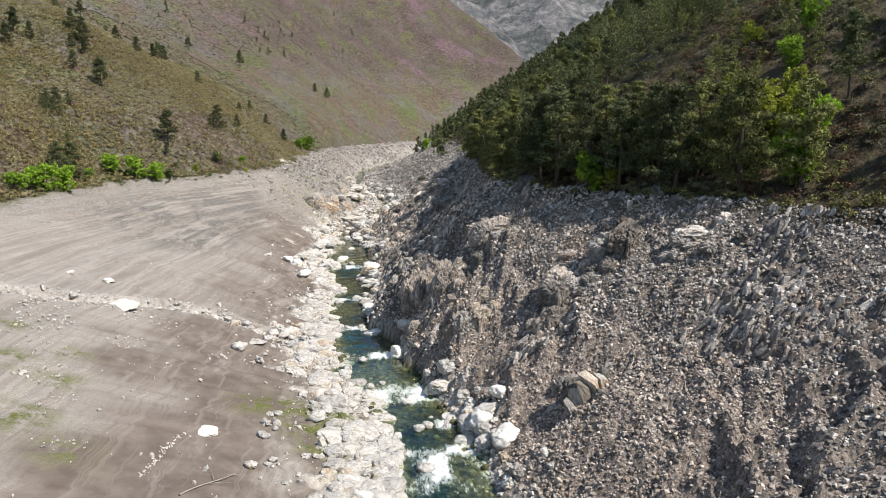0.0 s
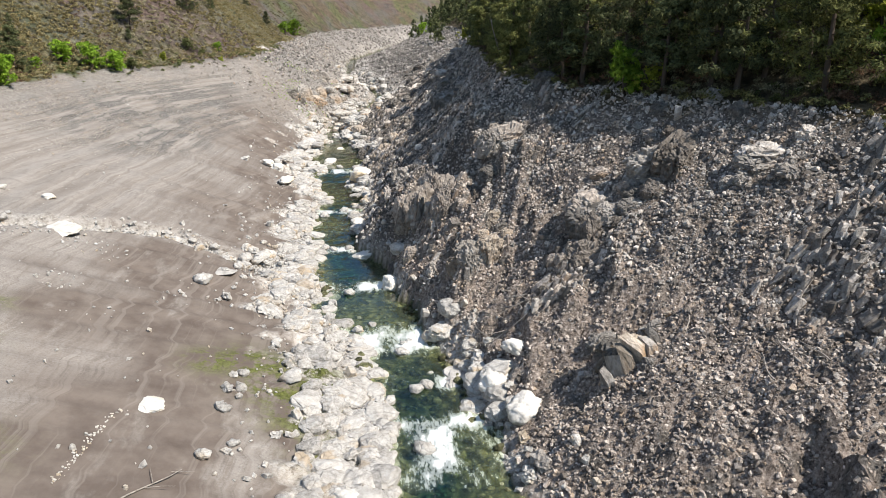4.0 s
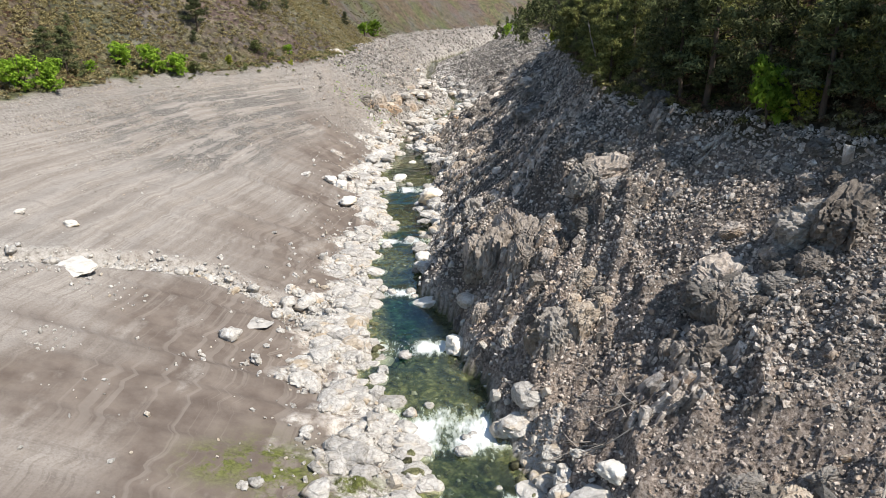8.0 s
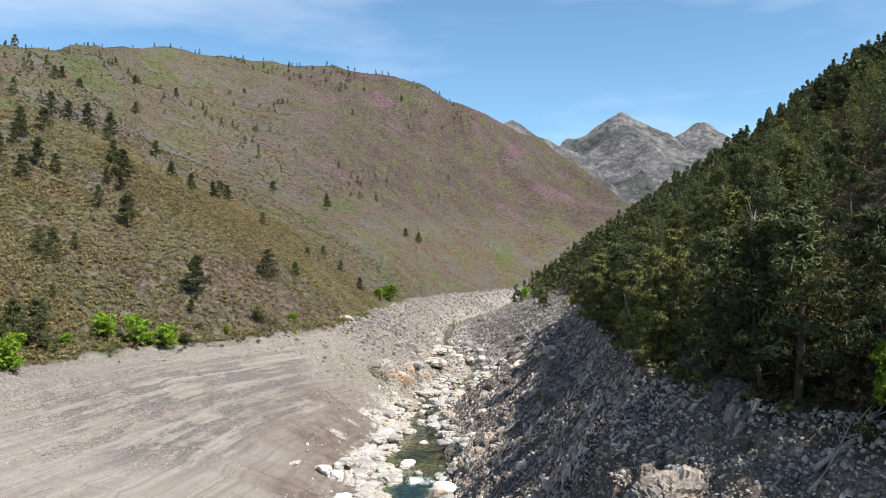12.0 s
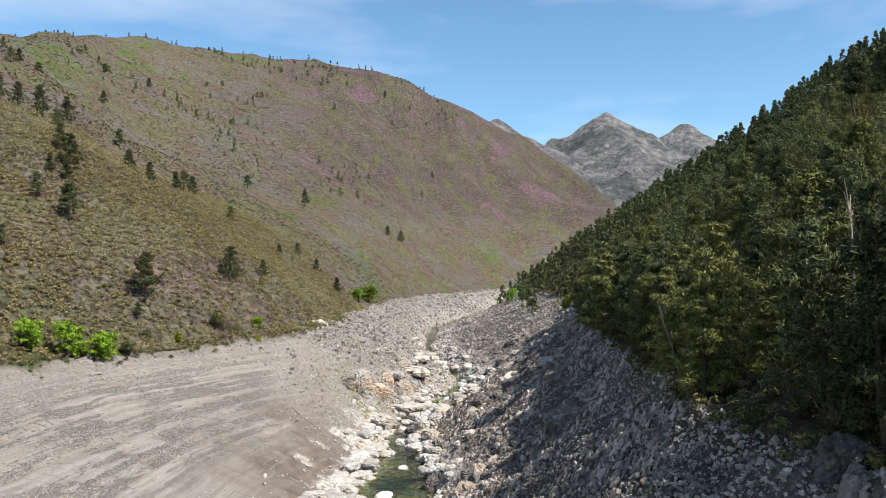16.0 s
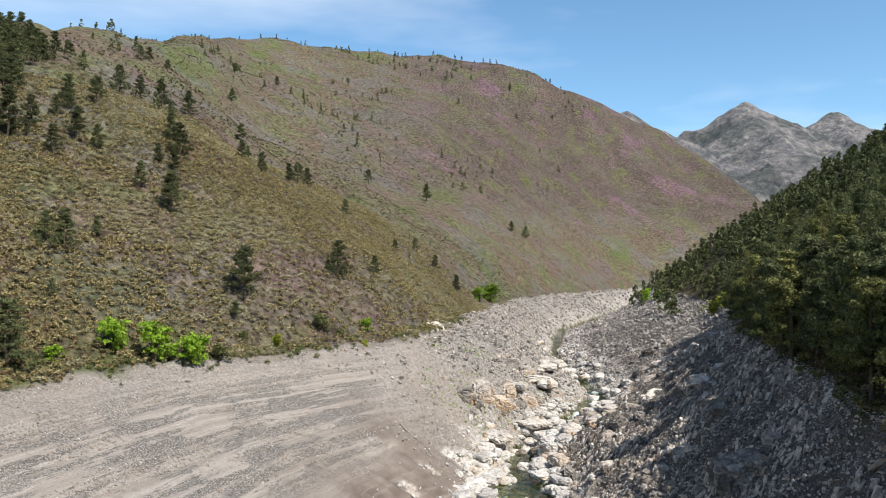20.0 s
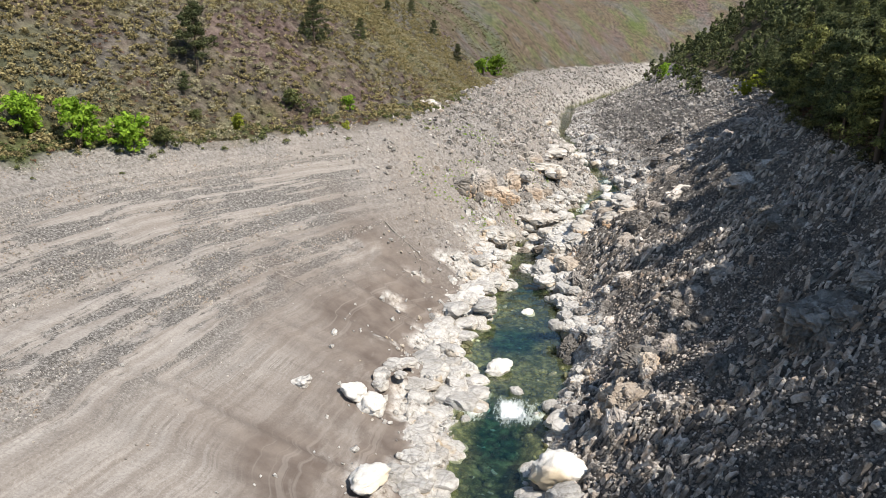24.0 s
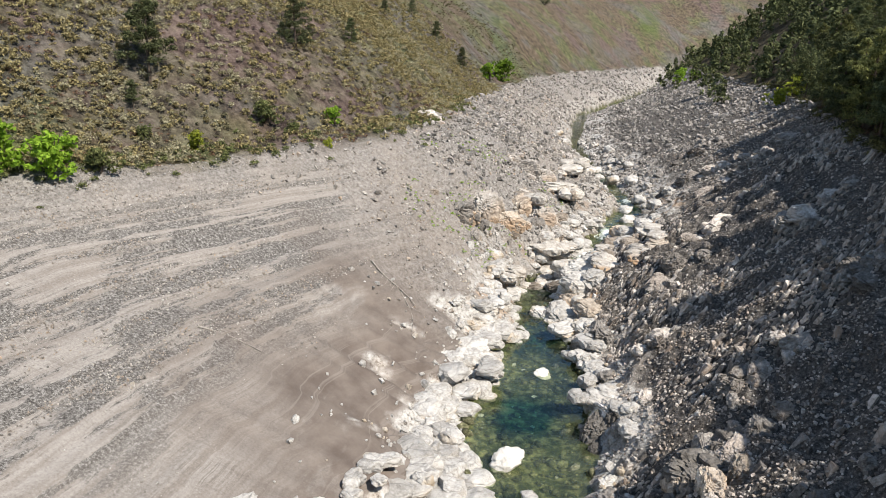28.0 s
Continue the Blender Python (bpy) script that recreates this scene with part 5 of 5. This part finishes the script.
def plant(master, x, y, h, label, group="", wide=1.0, tilt=0.0, sink=0.15):
    t = Matrix.LocRotScale((x, y, height(x, y) - sink), Euler((tilt, tilt * 0.5, rng.uniform(0, 6.28))), (h * wide, h * wide, h))
    return tagged(copy_thing(master, t), label, "", group)


PINES = [tree("pine_tree", pine_parts(500 + k, (0.12, 0.2, 0.3, 0.16, 0.42, 0.5)[k], (1.15, 1.0, 1.1, 1.25, 0.95, 0.85)[k]), "tree") for k in range(6)]
OLIVES = [tree("pine_tree", pine_parts(520 + k, 0.15 + 0.2 * k, 1.15, PINE_OLIVE), "tree") for k in range(2)]
GREENS = [tree("green_bush", leafy_parts(540 + k, LEAF, 0.95 - 0.1 * k), "bush") for k in range(3)]
YELLOWS = [tree("green_bush", leafy_parts(550 + k, LEAF_YELLOW, 0.9), "bush") for k in range(2)]
DULLS = [tree("bush", leafy_parts(560 + k, LEAF_DULL, 1.1), "bush") for k in range(2)]
TALLS = [tree("broadleaf_tree", leafy_parts(570 + k, (LEAF, LEAF_YELLOW)[k], 0.75, 0.1, 240, 0.038), "tree") for k in range(2)]

HEATH_PINES = [
    (-90.3, 201.3, 8.8), (-84.9, 212.7, 6.4), (-83.8, 204.5, 5.0), (-81.9, 214.5, 4.5), (-70.4, 210.4, 4.8), (-62.9, 207.7, 7.4), (-66.6, 179.8, 5.2),
    (-65.6, 182.7, 5.6), (-65.0, 189.4, 3.2), (-44.9, 198.5, 8.7), (-36.4, 222.6, 6.9), (-33.2, 239.2, 4.1), (-60.4, 173.0, 2.6), (-44.5, 194.1, 3.0),
    (-74.3, 231.9, 7.2), (-111.2, 306.7, 7.9), (-110.3, 288.4, 8.5), (-95.0, 233.9, 6.2), (-114.6, 273.5, 7.4), (-94.7, 223.8, 4.4), (-93.8, 218.6, 4.3),
]
HEATH_PINES_UP = [
    (-110.5, 345.8, 6.9), (-73.5, 261.9, 4.6), (-65.7, 256.0, 4.9), (-64.2, 271.1, 5.0), (-63.9, 277.0, 5.7), (-63.8, 284.0, 5.2), (-52.0, 282.2, 4.5),
    (-60.8, 467.5, 8.6), (-83.7, 433.5, 6.8), (-37.6, 310.4, 3.9), (-31.7, 312.4, 4.3), (-25.0, 312.5, 5.3), (-38.2, 283.3, 3.0), (-11.5, 539.9, 7.0),
    (-19.5, 527.4, 6.0), (-75.3, 225.3, 4.1), (-89.5, 205.1, 2.7), (-168.0, 464.0, 6.6), (-181.8, 566.0, 6.0), (-193.5, 523.8, 6.0), (-148.5, 360.7, 4.9),
]
HEATH_PINES_TOP = [
    (-152.9, 348.7, 5.5), (-154.6, 357.6, 5.2), (-125.2, 252.6, 7.3), (-133.9, 257.7, 7.7), (-130.7, 263.5, 7.4), (-105.3, 222.6, 5.6), (-106.6, 220.0, 6.1),
    (-141.6, 266.0, 7.8), (-143.0, 274.3, 7.2), (-113.8, 226.9, 6.6), (-137.5, 256.1, 8.1), (-106.7, 222.5, 6.4), (-113.2, 282.0, 6.6), (-96.6, 226.3, 5.6),
    (-78.2, 235.4, 6.1), (-72.1, 226.0, 4.7), (-88.6, 254.7, 5.0), (-92.1, 209.4, 5.8),
]
SHOULDER_PINES = [
    (-156.3, 271.9, 7.2), (-153.4, 271.9, 6.4), (-148.4, 269.8, 7.6), (-146.8, 271.7, 6.0), (-154.8, 285.9, 7.8), (-149.1, 282.2, 6.8), (-142.6, 257.4, 7.4),
    (-140.3, 257.8, 6.2), (-137.7, 258.5, 7.0), (-139.5, 263.9, 7.6), (-134.7, 261.8, 5.8), (-141.2, 274.9, 6.6), (-119.8, 228.1, 5.6), (-115.7, 226.1, 5.0),
    (-118.1, 232.9, 6.2), (-108.5, 216.4, 5.2), (-130.1, 262.5, 6.4), (-143.0, 285.4, 6.8), (-140.9, 288.4, 6.0), (-134.4, 251.1, 7.0), (-151.0, 276.5, 7.0),
]
for n, (x, y, h) in enumerate(SHOULDER_PINES + HEATH_PINES + HEATH_PINES_UP + HEATH_PINES_TOP):
    label = "dark green pine standing alone on the heath" if h > 6 else "small dark pine among heather and broom"
    plant(PINES[n % 4], x, y, h * 1.06, label, "pines on the heath hill", 1.15)
for n, (x, y, h, kind) in enumerate((
    (-52.6, 173.8, 5.4, 0), (-47.6, 175.9, 6.2, 0), (-44.1, 179.4, 5.3, 0), (-41.6, 183.0, 2.9, 2), (-37.8, 194.9, 2.6, 1), (-34.1, 205.2, 3.4, 2),
    (-28.7, 215.2, 3.0, 0), (-27.0, 207.1, 1.5, 1), (-16.6, 346.4, 8.5, 0), (-19.5, 332.3, 5.9, 0), (-53.6, 164.3, 2.7, 0), (47.7, 442.2, 7.5, 0), (51.0, 427.4, 6.0, 0),
    (-42.2, 191.5, 1.9, 2), (-31.4, 206.3, 2.1, 2), (-52.9, 147.8, 5.5, 0), (-55.3, 144.1, 6.2, 0), (-57.2, 153.3, 3.2, 2), (-58.4, 139.6, 4.7, 0), (-61.4, 132.7, 5.1, 1),
)):
    master = (GREENS, YELLOWS, DULLS)[kind][n % 2]
    label = ("bright spring-green leafy bush at the old water line", "yellow-green young bush at the old water line", "dull green shrub at the old water line")[kind]
    plant(master, x, y, h, label, "bushes along the old water line", 1.0)
plant(PINES[0], -54.9, 158.3, 7.6, "dark bushy pine behind the green bushes", "", 1.3)
plant(PINES[3], -56.6, 154.6, 6.5, "dark bushy pine behind the green bushes", "", 1.3)
# green trees in the forest edge
plant(TALLS[0], 46.7, 71.2, 6.7, "tall bright green leafy tree in the dark forest")
plant(TALLS[1], 49.1, 77.7, 7.5, "tall yellow-green leafy tree in the dark forest")
plant(TALLS[0], 55.0, 86.4, 4.7, "bright green leafy tree higher in the forest")
plant(TALLS[0], 50.8, 75.0, 5.9, "bright green leafy tree at the forest edge")
plant(TALLS[1], 63.0, 98.2, 5.4, "yellow-green leafy tree high in the forest")
plant(TALLS[0], 60.0, 91.0, 5.0, "bright green leafy tree high in the forest")
plant(TALLS[1], 71.8, 132.4, 5.2, "yellow-green leafy tree on the skyline slope")
plant(YELLOWS[1], 55.8, 97.4, 3.6, "yellow-green bush in the forest")
plant(YELLOWS[0], 52.8, 83.1, 3.9, "yellow-green bush under the leafy trees")
plant(DULLS[0], 31.1, 115.2, 3.0, "pale olive bush in the forest edge")
plant(DULLS[1], 35.8, 118.7, 2.7, "dull green bush among the pines")
plant(GREENS[2], 31.0, 91.6, 6.5, "slim bright green tree at the forest edge", "", 0.72)
plant(YELLOWS[0], 33.5, 90.9, 2.9, "low yellow-green bush at the forest edge")
plant(YELLOWS[1], 48.9, 89.0, 4.0, "yellow-green bush in the forest")
plant(YELLOWS[0], 51.3, 295.1, 5.3, "yellow-green bush on the shaded slope")
plant(GREENS[1], 39.0, 205.1, 3.7, "bright green bush at the forest edge")
plant(YELLOWS[1], 35.8, 188.1, 2.3, "yellow-green bush at the forest edge")
plant(YELLOWS[0], 47.0, 291.8, 4.5, "yellow-green bush at the far forest edge")
plant(OLIVES[0], 25.6, 121.7, 7.6, "olive pine at the edge of the rock slope", "", 1.2)
plant(OLIVES[1], 24.7, 125.7, 7.5, "olive pine with a bare lower trunk", "", 1.1)
plant(OLIVES[0], 28.9, 118.6, 6.0, "olive pine in the forest edge", "", 1.2)

# forest
for n in range(94):
    if n < 34 and n % 3:
        continue
    y = 70 + n * 2.0 + rng.uniform(-1, 1)
    x = float(np.interp(y, [p[1] for p in FOOT_R], [p[0] for p in FOOT_R])) + rng.uniform(1.5, 5.5) + rng.uniform(0, 6) * (y < 122)
    plant(PINES[(0, 1, 3, 2)[n % 4]] if n % 3 else OLIVES[0], x, y, rng.uniform(7.5, 13.0), "tall dark pine at the forest's lower edge", "forest pines", rng.uniform(0.95, 1.25))
# extra pines, added so that their shadows fall on the slope below
for n in range(9):
    y = 82 + n * 3.6 + rng.uniform(-0.8, 0.8)
    x = float(np.interp(y, [p[1] for p in FOOT_R], [p[0] for p in FOOT_R])) + rng.uniform(1.0, 6.0)
    plant(PINES[(0, 3, 1)[n % 3]], x, y, rng.uniform(9.0, 14.0), "tall dark pine added to shade the rock slope", "forest pines", rng.uniform(0.95, 1.2))
wood = spots(rng, 5200, 20, 150, 60, 330, lambda x, y, z, m: smooth(1.0, 3, m["hill_r"]) * np.exp(-m["hill_r"] / 26) * (0.16 + 0.84 * smooth(122, 145, y)) * 0.8)
chosen, taken = [], np.zeros((0, 2))
for p in wood:
    if len(taken) == 0 or np.min(np.hypot(*(taken - p[:2]).T)) > 3.0:
        chosen.append(p)
        taken = np.vstack([taken, p[:2]])
    if len(chosen) >= 160:
        break
for n, (x, y, z) in enumerate(chosen):
    k = n % 6 if n % 3 else 6 + (n // 3) % 2
    master = (PINES + OLIVES)[k]
    plant(master, x, y, rng.uniform(6.5, 11.5), "dark pine in the dense hillside forest" if k < 4 else "tall pine with a bare pale trunk in the forest", "forest pines", rng.uniform(0.85, 1.15), rng.normal() * 0.03)
r2 = np.random.default_rng(77)


def far_pine(tufts, per, leaf):
    t = r2.uniform(0.06, 1, tufts)
    a = r2.uniform(0, 6.28, tufts)
    o = 0.33 * (1 - t) ** 0.7 * r2.uniform(0.3, 1, tufts)
    return leaves(r2, np.column_stack([np.cos(a) * o, np.sin(a) * o, t]), 0.034, leaf, per, 2.0, 0.7, 0.34)


MID_PINES, FAR_PINES = [far_pine(60, 16, 0.019) for _ in range(6)], [far_pine(34, 6, 0.085) for _ in range(6)]


def grove(name, kinds, n, box, keep, lo, hi, mat, label):
    p = spots(rng, n, *box, keep)
    return scatter(name, kinds, p - np.array([0, 0, 0.3]), rng.uniform(lo, hi, len(p)), spin(rng, len(p), 0.05), mat, label, "forest")


grove("forest", MID_PINES, 4800, (20, 130, 50, 340), lambda x, y, z, m: smooth(1, 4, m["hill_r"]) * (0.12 + 0.62 * np.exp(-m["hill_r"] / 25)) * (1 - smooth(60, 90, m["hill_r"])) * (0.12 + 0.45 * smooth(12, 25, m["hill_r"]) + 0.75 * smooth(120, 160, y)) * smooth(0.32, 0.5, 0.5 + 0.5 * fbm(x / 14, y / 14, 3, 86)), 5, 10.5, PINE, "dark pine forest on the steep hillside")
grove("olive_forest", MID_PINES, 2100, (20, 150, 40, 330), lambda x, y, z, m: smooth(2, 6, m["hill_r"]) * (1 - smooth(70, 110, m["hill_r"])) * 0.36, 4.5, 8, PINE_OLIVE, "olive-green pines scattered through the forest")
grove("far_forest", FAR_PINES, 9500, (30, 430, 20, 700), lambda x, y, z, m: smooth(40, 80, m["hill_r"] + 60 * (y > 330)) * (1 - smooth(300, 380, m["hill_r"])) * 0.6, 5.5, 10.5, PINE, "dense dark pine forest covering the hill")
grove("heath_trees", FAR_PINES, 2600, (-420, 120, 230, 900), lambda x, y, z, m: smooth(50, 110, m["hill_l"]) * smooth(0.48, 0.78, 0.5 + 0.5 * fbm(x / 60, y / 60, 3, 88)) * 0.7, 2.5, 6.5, PINE, "scattered dark pines far up the heath hill")
crest_b = rng.uniform(-0.66, 0.02, 46)
crest_d = np.interp(crest_b, CREST_B, CREST_D) + rng.uniform(-18, 6, 46)
cp = np.column_stack([5 + crest_b * crest_d, 49 + crest_d])
cp = np.column_stack([cp, level_at(cp)[0] - 0.3])
scatter("skyline_trees", FAR_PINES, cp, rng.uniform(3, 6, 46), spin(rng, 46, 0.04), PINE, "small dark pines along the hill's skyline", "forest")


def shrub(r, tufts=6, per=7, leaf=0.2):
    a, o = r.uniform(0, 6.28, tufts), r.uniform(0, 0.36, tufts)
    return leaves(r, np.column_stack([np.cos(a) * o, np.sin(a) * o, 0.12 + 0.3 * (1 - o * 2) * r.uniform(0.5, 1, tufts)]), 0.11, leaf, per, 1.3, 0.25)


SHRUBS = [shrub(r2, 8, 12, 0.09) for _ in range(8)]
FAR_SHRUBS = [shrub(r2, 4, 4, 0.3) for _ in range(6)]
LOW_SHRUBS = [shrub(r2, 5, 9, 0.12) for _ in range(8)]
TWIGGY = [shrub(r2, 7, 10, 0.075) for _ in range(6)]


def thicket(name, kinds, mat, label, n, box, keep, lo, hi):
    p = spots(rng, n, *box, keep)
    s = rng.uniform(lo, hi, len(p))
    return scatter(name, kinds, p, s, spin(rng, len(p), 0.15), mat, label, "shrubs")


patchy = lambda x, y, s, seed: 0.5 + 0.5 * fbm(x / s, y / s, 4, seed)
NEAR_HEATH, FAR_HEATH, FOOT_HEATH = (-190, -8, 110, 420), (-400, 230, 300, 930), (-125, -10, 125, 330)
on_l = lambda m, a, b: smooth(-0.5, 1.5, m["hill_l"]) * (1 - smooth(a, b, m["hill_l"]))
thicket("broom_scrub", LOW_SHRUBS, OLIVE_SHRUB, "olive broom and gorse scrub on the hillside", 46000, FOOT_HEATH, lambda x, y, z, m: on_l(m, 60, 105) * (0.3 + 0.7 * smooth(0.24, 0.52, patchy(x, y, 16, 91))), 0.8, 2.0)
thicket("dark_scrub", LOW_SHRUBS, FAR_SHRUB, "brown low scrub on the hillside", 13000, NEAR_HEATH, lambda x, y, z, m: on_l(m, 100, 160) * (0.35 + 0.65 * smooth(0.4, 0.6, patchy(x, y, 18, 104))), 0.7, 1.6)
thicket("pale_scrub", TWIGGY, PALE_SHRUB, "pale greyish flowering scrub on the hillside", 24000, FOOT_HEATH, lambda x, y, z, m: on_l(m, 60, 110) * (0.1 + 0.9 * smooth(0.5, 0.68, patchy(x, y, 10, 92))), 0.9, 2.3)
thicket("bracken", TWIGGY, BRACKEN, "dead brown bracken on the hillside", 18000, FOOT_HEATH, lambda x, y, z, m: on_l(m, 80, 140) * smooth(0.45, 0.65, patchy(x, y, 26, 93)), 0.6, 1.4)
thicket("heather", TWIGGY, HEATHER, "purple heather in flower on the hillside", 7000, NEAR_HEATH, lambda x, y, z, m: on_l(m, 90, 150) * smooth(0.52, 0.7, patchy(x, y, 34, 94)), 0.6, 1.4)
thicket("far_scrub", FAR_SHRUBS, FAR_SHRUB, "brown scrub dotted over the far hillside", 34000, FAR_HEATH, lambda x, y, z, m: smooth(60, 110, m["hill_l"]) * smooth(0.1, 0.5, patchy(x, y, 40, 95)) * 0.85, 0.7, 1.6)
thicket("water_line_scrub", SHRUBS, LEAF_DULL, "dull green scrub along the old water line", 9000, (-70, -12, 120, 300), lambda x, y, z, m: np.exp(-(((m["hill_l"] - 1.5) / 2.0) ** 2)) * smooth(0.35, 0.6, patchy(x, y, 8, 96)), 0.7, 1.8)
thicket("understorey", SHRUBS, BROOM, "dark undergrowth between the pines", 19000, (18, 150, 40, 340), lambda x, y, z, m: smooth(-1.0, 1.0, m["hill_r"]) * (1 - smooth(50, 100, m["hill_r"])) * (0.25 + 0.6 * patchy(x, y, 12, 97)) * (0.45 + 0.8 * np.exp(-np.maximum(m["hill_r"], 0) / 8)), 0.9, 2.6)
thicket("forest_scrub", TWIGGY, PALE_SHRUB, "pale twiggy bushes among the pines", 20000, (18, 120, 40, 300), lambda x, y, z, m: smooth(0.5, 2.5, m["hill_r"]) * (1 - smooth(40, 80, m["hill_r"])) * smooth(0.48, 0.7, patchy(x, y, 9, 98)), 1.0, 2.4)
thicket("olive_scrub", TWIGGY, LEAF_DULL, "olive-green bushes filling the forest edge", 15000, (18, 110, 40, 330), lambda x, y, z, m: smooth(0.5, 3.0, m["hill_r"]) * np.exp(-np.maximum(m["hill_r"], 0) / 14) * smooth(0.4, 0.65, patchy(x, y, 7, 103)), 1.0, 2.8)
thicket("forest_bracken", TWIGGY, BRACKEN, "brown bracken among the pines", 20000, (18, 120, 40, 300), lambda x, y, z, m: smooth(0.5, 2.5, m["hill_r"]) * (1 - smooth(40, 80, m["hill_r"])) * smooth(0.42, 0.66, patchy(x, y, 12, 99)), 1.0, 2.4)
thicket("bank_grass", TWIGGY, LEAF, "green grass tufts on the rock ledges", 1000, (-20, 2, 204, 246), lambda x, y, z, m: (m["off_l"] > 1.5) * smooth(0.62, 0.72, patchy(x, y, 5, 100)), 0.4, 0.9)

strew("bank_shards", BLADES, spots(rng, 26000, 4, 40, 122, 235, lambda x, y, z, m: (m["off_r"] > 2) * (m["hill_r"] < 0) * smooth(0.46, 0.68, clump(x + 15, y, 6)) * 0.8), 0.45, 1.5, ROCK_DARK, "jagged upright splinters of dark rock on the shaded bank", lean=0.4, k=2.2, sink=0.2, heading=1.15)
trail = rng.random(90)
trail = np.column_stack([-17.2 + 1.5 * trail + rng.normal(0, 0.16, 90), 57.0 + 9.5 * trail, np.zeros(90)])
trail[:, 2] = level_at(trail[:, :2])[0]
strew("stone_trail", CHIPS + PEBBLES, trail, 0.1, 0.32, ROCK_WHITE, "thin line of small white stones on the mud")
strew("flood_stones", CHIPS + PEBBLES, spots(rng, 2600, -44, -22, 56, 100, lambda x, y, z, m: smooth(0.56, 0.72, clump(x, y, 5)) * smooth(-20, -30, x)), 0.14, 0.75, ROCK_PALE, "pale stones scattered in patches over the mossy mud", k=2.5)


# ---------------------------------------------------------------- dead wood
def dead_limb(name, start, end, thick, twigs, label, seed, category="driftwood", droop=0.0):
    r = np.random.default_rng(seed)
    a, c = Vector(start), Vector(end)
    side = (c - a).cross(Vector((0, 0, 1))).normalized()
    line = [a.lerp(c, t) + side * 0.06 * (c - a).length * math.sin(4 * t + seed) + Vector((0, 0, -droop * math.sin(math.pi * t))) for t in np.linspace(0, 1, 7)]
    root = new(name)
    root.location = a
    part("trunk", mesh_from("trunk", *tube([p - a for p in line], np.linspace(thick, thick * 0.3, 7), 7), DEADWOOD, True), root)
    for _ in range(twigs):
        t = r.uniform(0.25, 0.95)
        p = a.lerp(c, t) - a
        d = ((c - a).normalized() * 0.6 + side * r.choice([-1, 1]) * r.uniform(0.4, 1) + Vector((0, 0, r.uniform(-0.1, 0.5)))).normalized() * (c - a).length * r.uniform(0.12, 0.34)
        part("branch", mesh_from("branch", *tube([p, p + d * 0.55 + Vector((0, 0, 0.05)), p + d], [thick * 0.4, thick * 0.28, thick * 0.1], 5), DEADWOOD, True), root)
    return tagged(root, label, category)


def lying(x0, y0, x1, y1, lift=0.15):
    return (x0, y0, height(x0, y0) + lift), (x1, y1, height(x1, y1) + lift)


dead_limb("driftwood_log", *lying(-18.0, 194.5, -13.0, 191.0, 0.25), 0.11, 5, "bleached driftwood trunk with broken branches on the mud", 1)
dead_limb("driftwood_branch", *lying(-14.5, 193.0, -12.4, 187.5, 0.2), 0.07, 3, "bleached forked branch stranded on the mud", 2)
dead_limb("driftwood_branch", *lying(-27.0, 172.0, -22.0, 173.0), 0.09, 3, "thin grey branch lying on the mud", 3)
dead_limb("driftwood_branch", *lying(-13.5, 55.0, -10.5, 60.0), 0.08, 3, "thin bleached branch lying on the mud", 4)
dead_limb("driftwood_branch", *lying(-12.5, 53.0, -8.0, 54.5), 0.08, 4, "thin dark branch lying on the mud", 5)
dead_limb("fallen_trunk", *lying(26.8, 93.6, 33.0, 95.5, 0.6), 0.2, 6, "fallen grey tree trunk below the forest edge", 6)
dead_limb("fallen_trunk", *lying(26.0, 93.2, 30.4, 94.6, 0.4), 0.13, 5, "fallen grey branch below the forest edge", 7)
dead_limb("fallen_trunk", *lying(26.5, 167.0, 30.0, 171.5, 0.4), 0.13, 4, "thin fallen trunk on the shaded slope", 8)
dead_limb("dead_tree", (25.4, 125.0, height(25.4, 125.0)), (23.5, 125.4, height(25.4, 125.0) + 6.6), 0.14, 9, "leaning bare pale dead tree on the slope's edge", 9, "tree")
dead_limb("dead_tree", (31.8, 112.0, height(31.8, 112.0)), (31.4, 112.3, height(31.8, 112.0) + 9.5), 0.13, 8, "tall bare pale dead tree in the forest", 10, "tree")
for n in range(16):
    x, y = 17.0 + rng.normal() * 1.6, 76.5 + rng.normal() * 2.4
    a = rng.uniform(1.6, 2.7)
    l = rng.uniform(2.0, 4.5)
    dead_limb("driftwood_branch", *lying(x, y, x + math.cos(a) * l, y + math.sin(a) * l, 0.45), 0.06, 3, "bare stick in a pile of flood wood on the slope", 20 + n)
for n in range(5):
    x, y = 30 + rng.normal() * 4.0, 57 + rng.normal() * 3
    a = rng.uniform(0.6, 1.6)
    dead_limb("driftwood_branch", *lying(x, y, x + math.cos(a) * 3.5, y + math.sin(a) * 3.5, 0.35), 0.07, 2, "thin bleached stick lying on the rubble", 50 + n)
for master in PINES + OLIVES + GREENS + YELLOWS + DULLS + TALLS:
    for o in (*master.children, master):
        bpy.data.objects.remove(o)
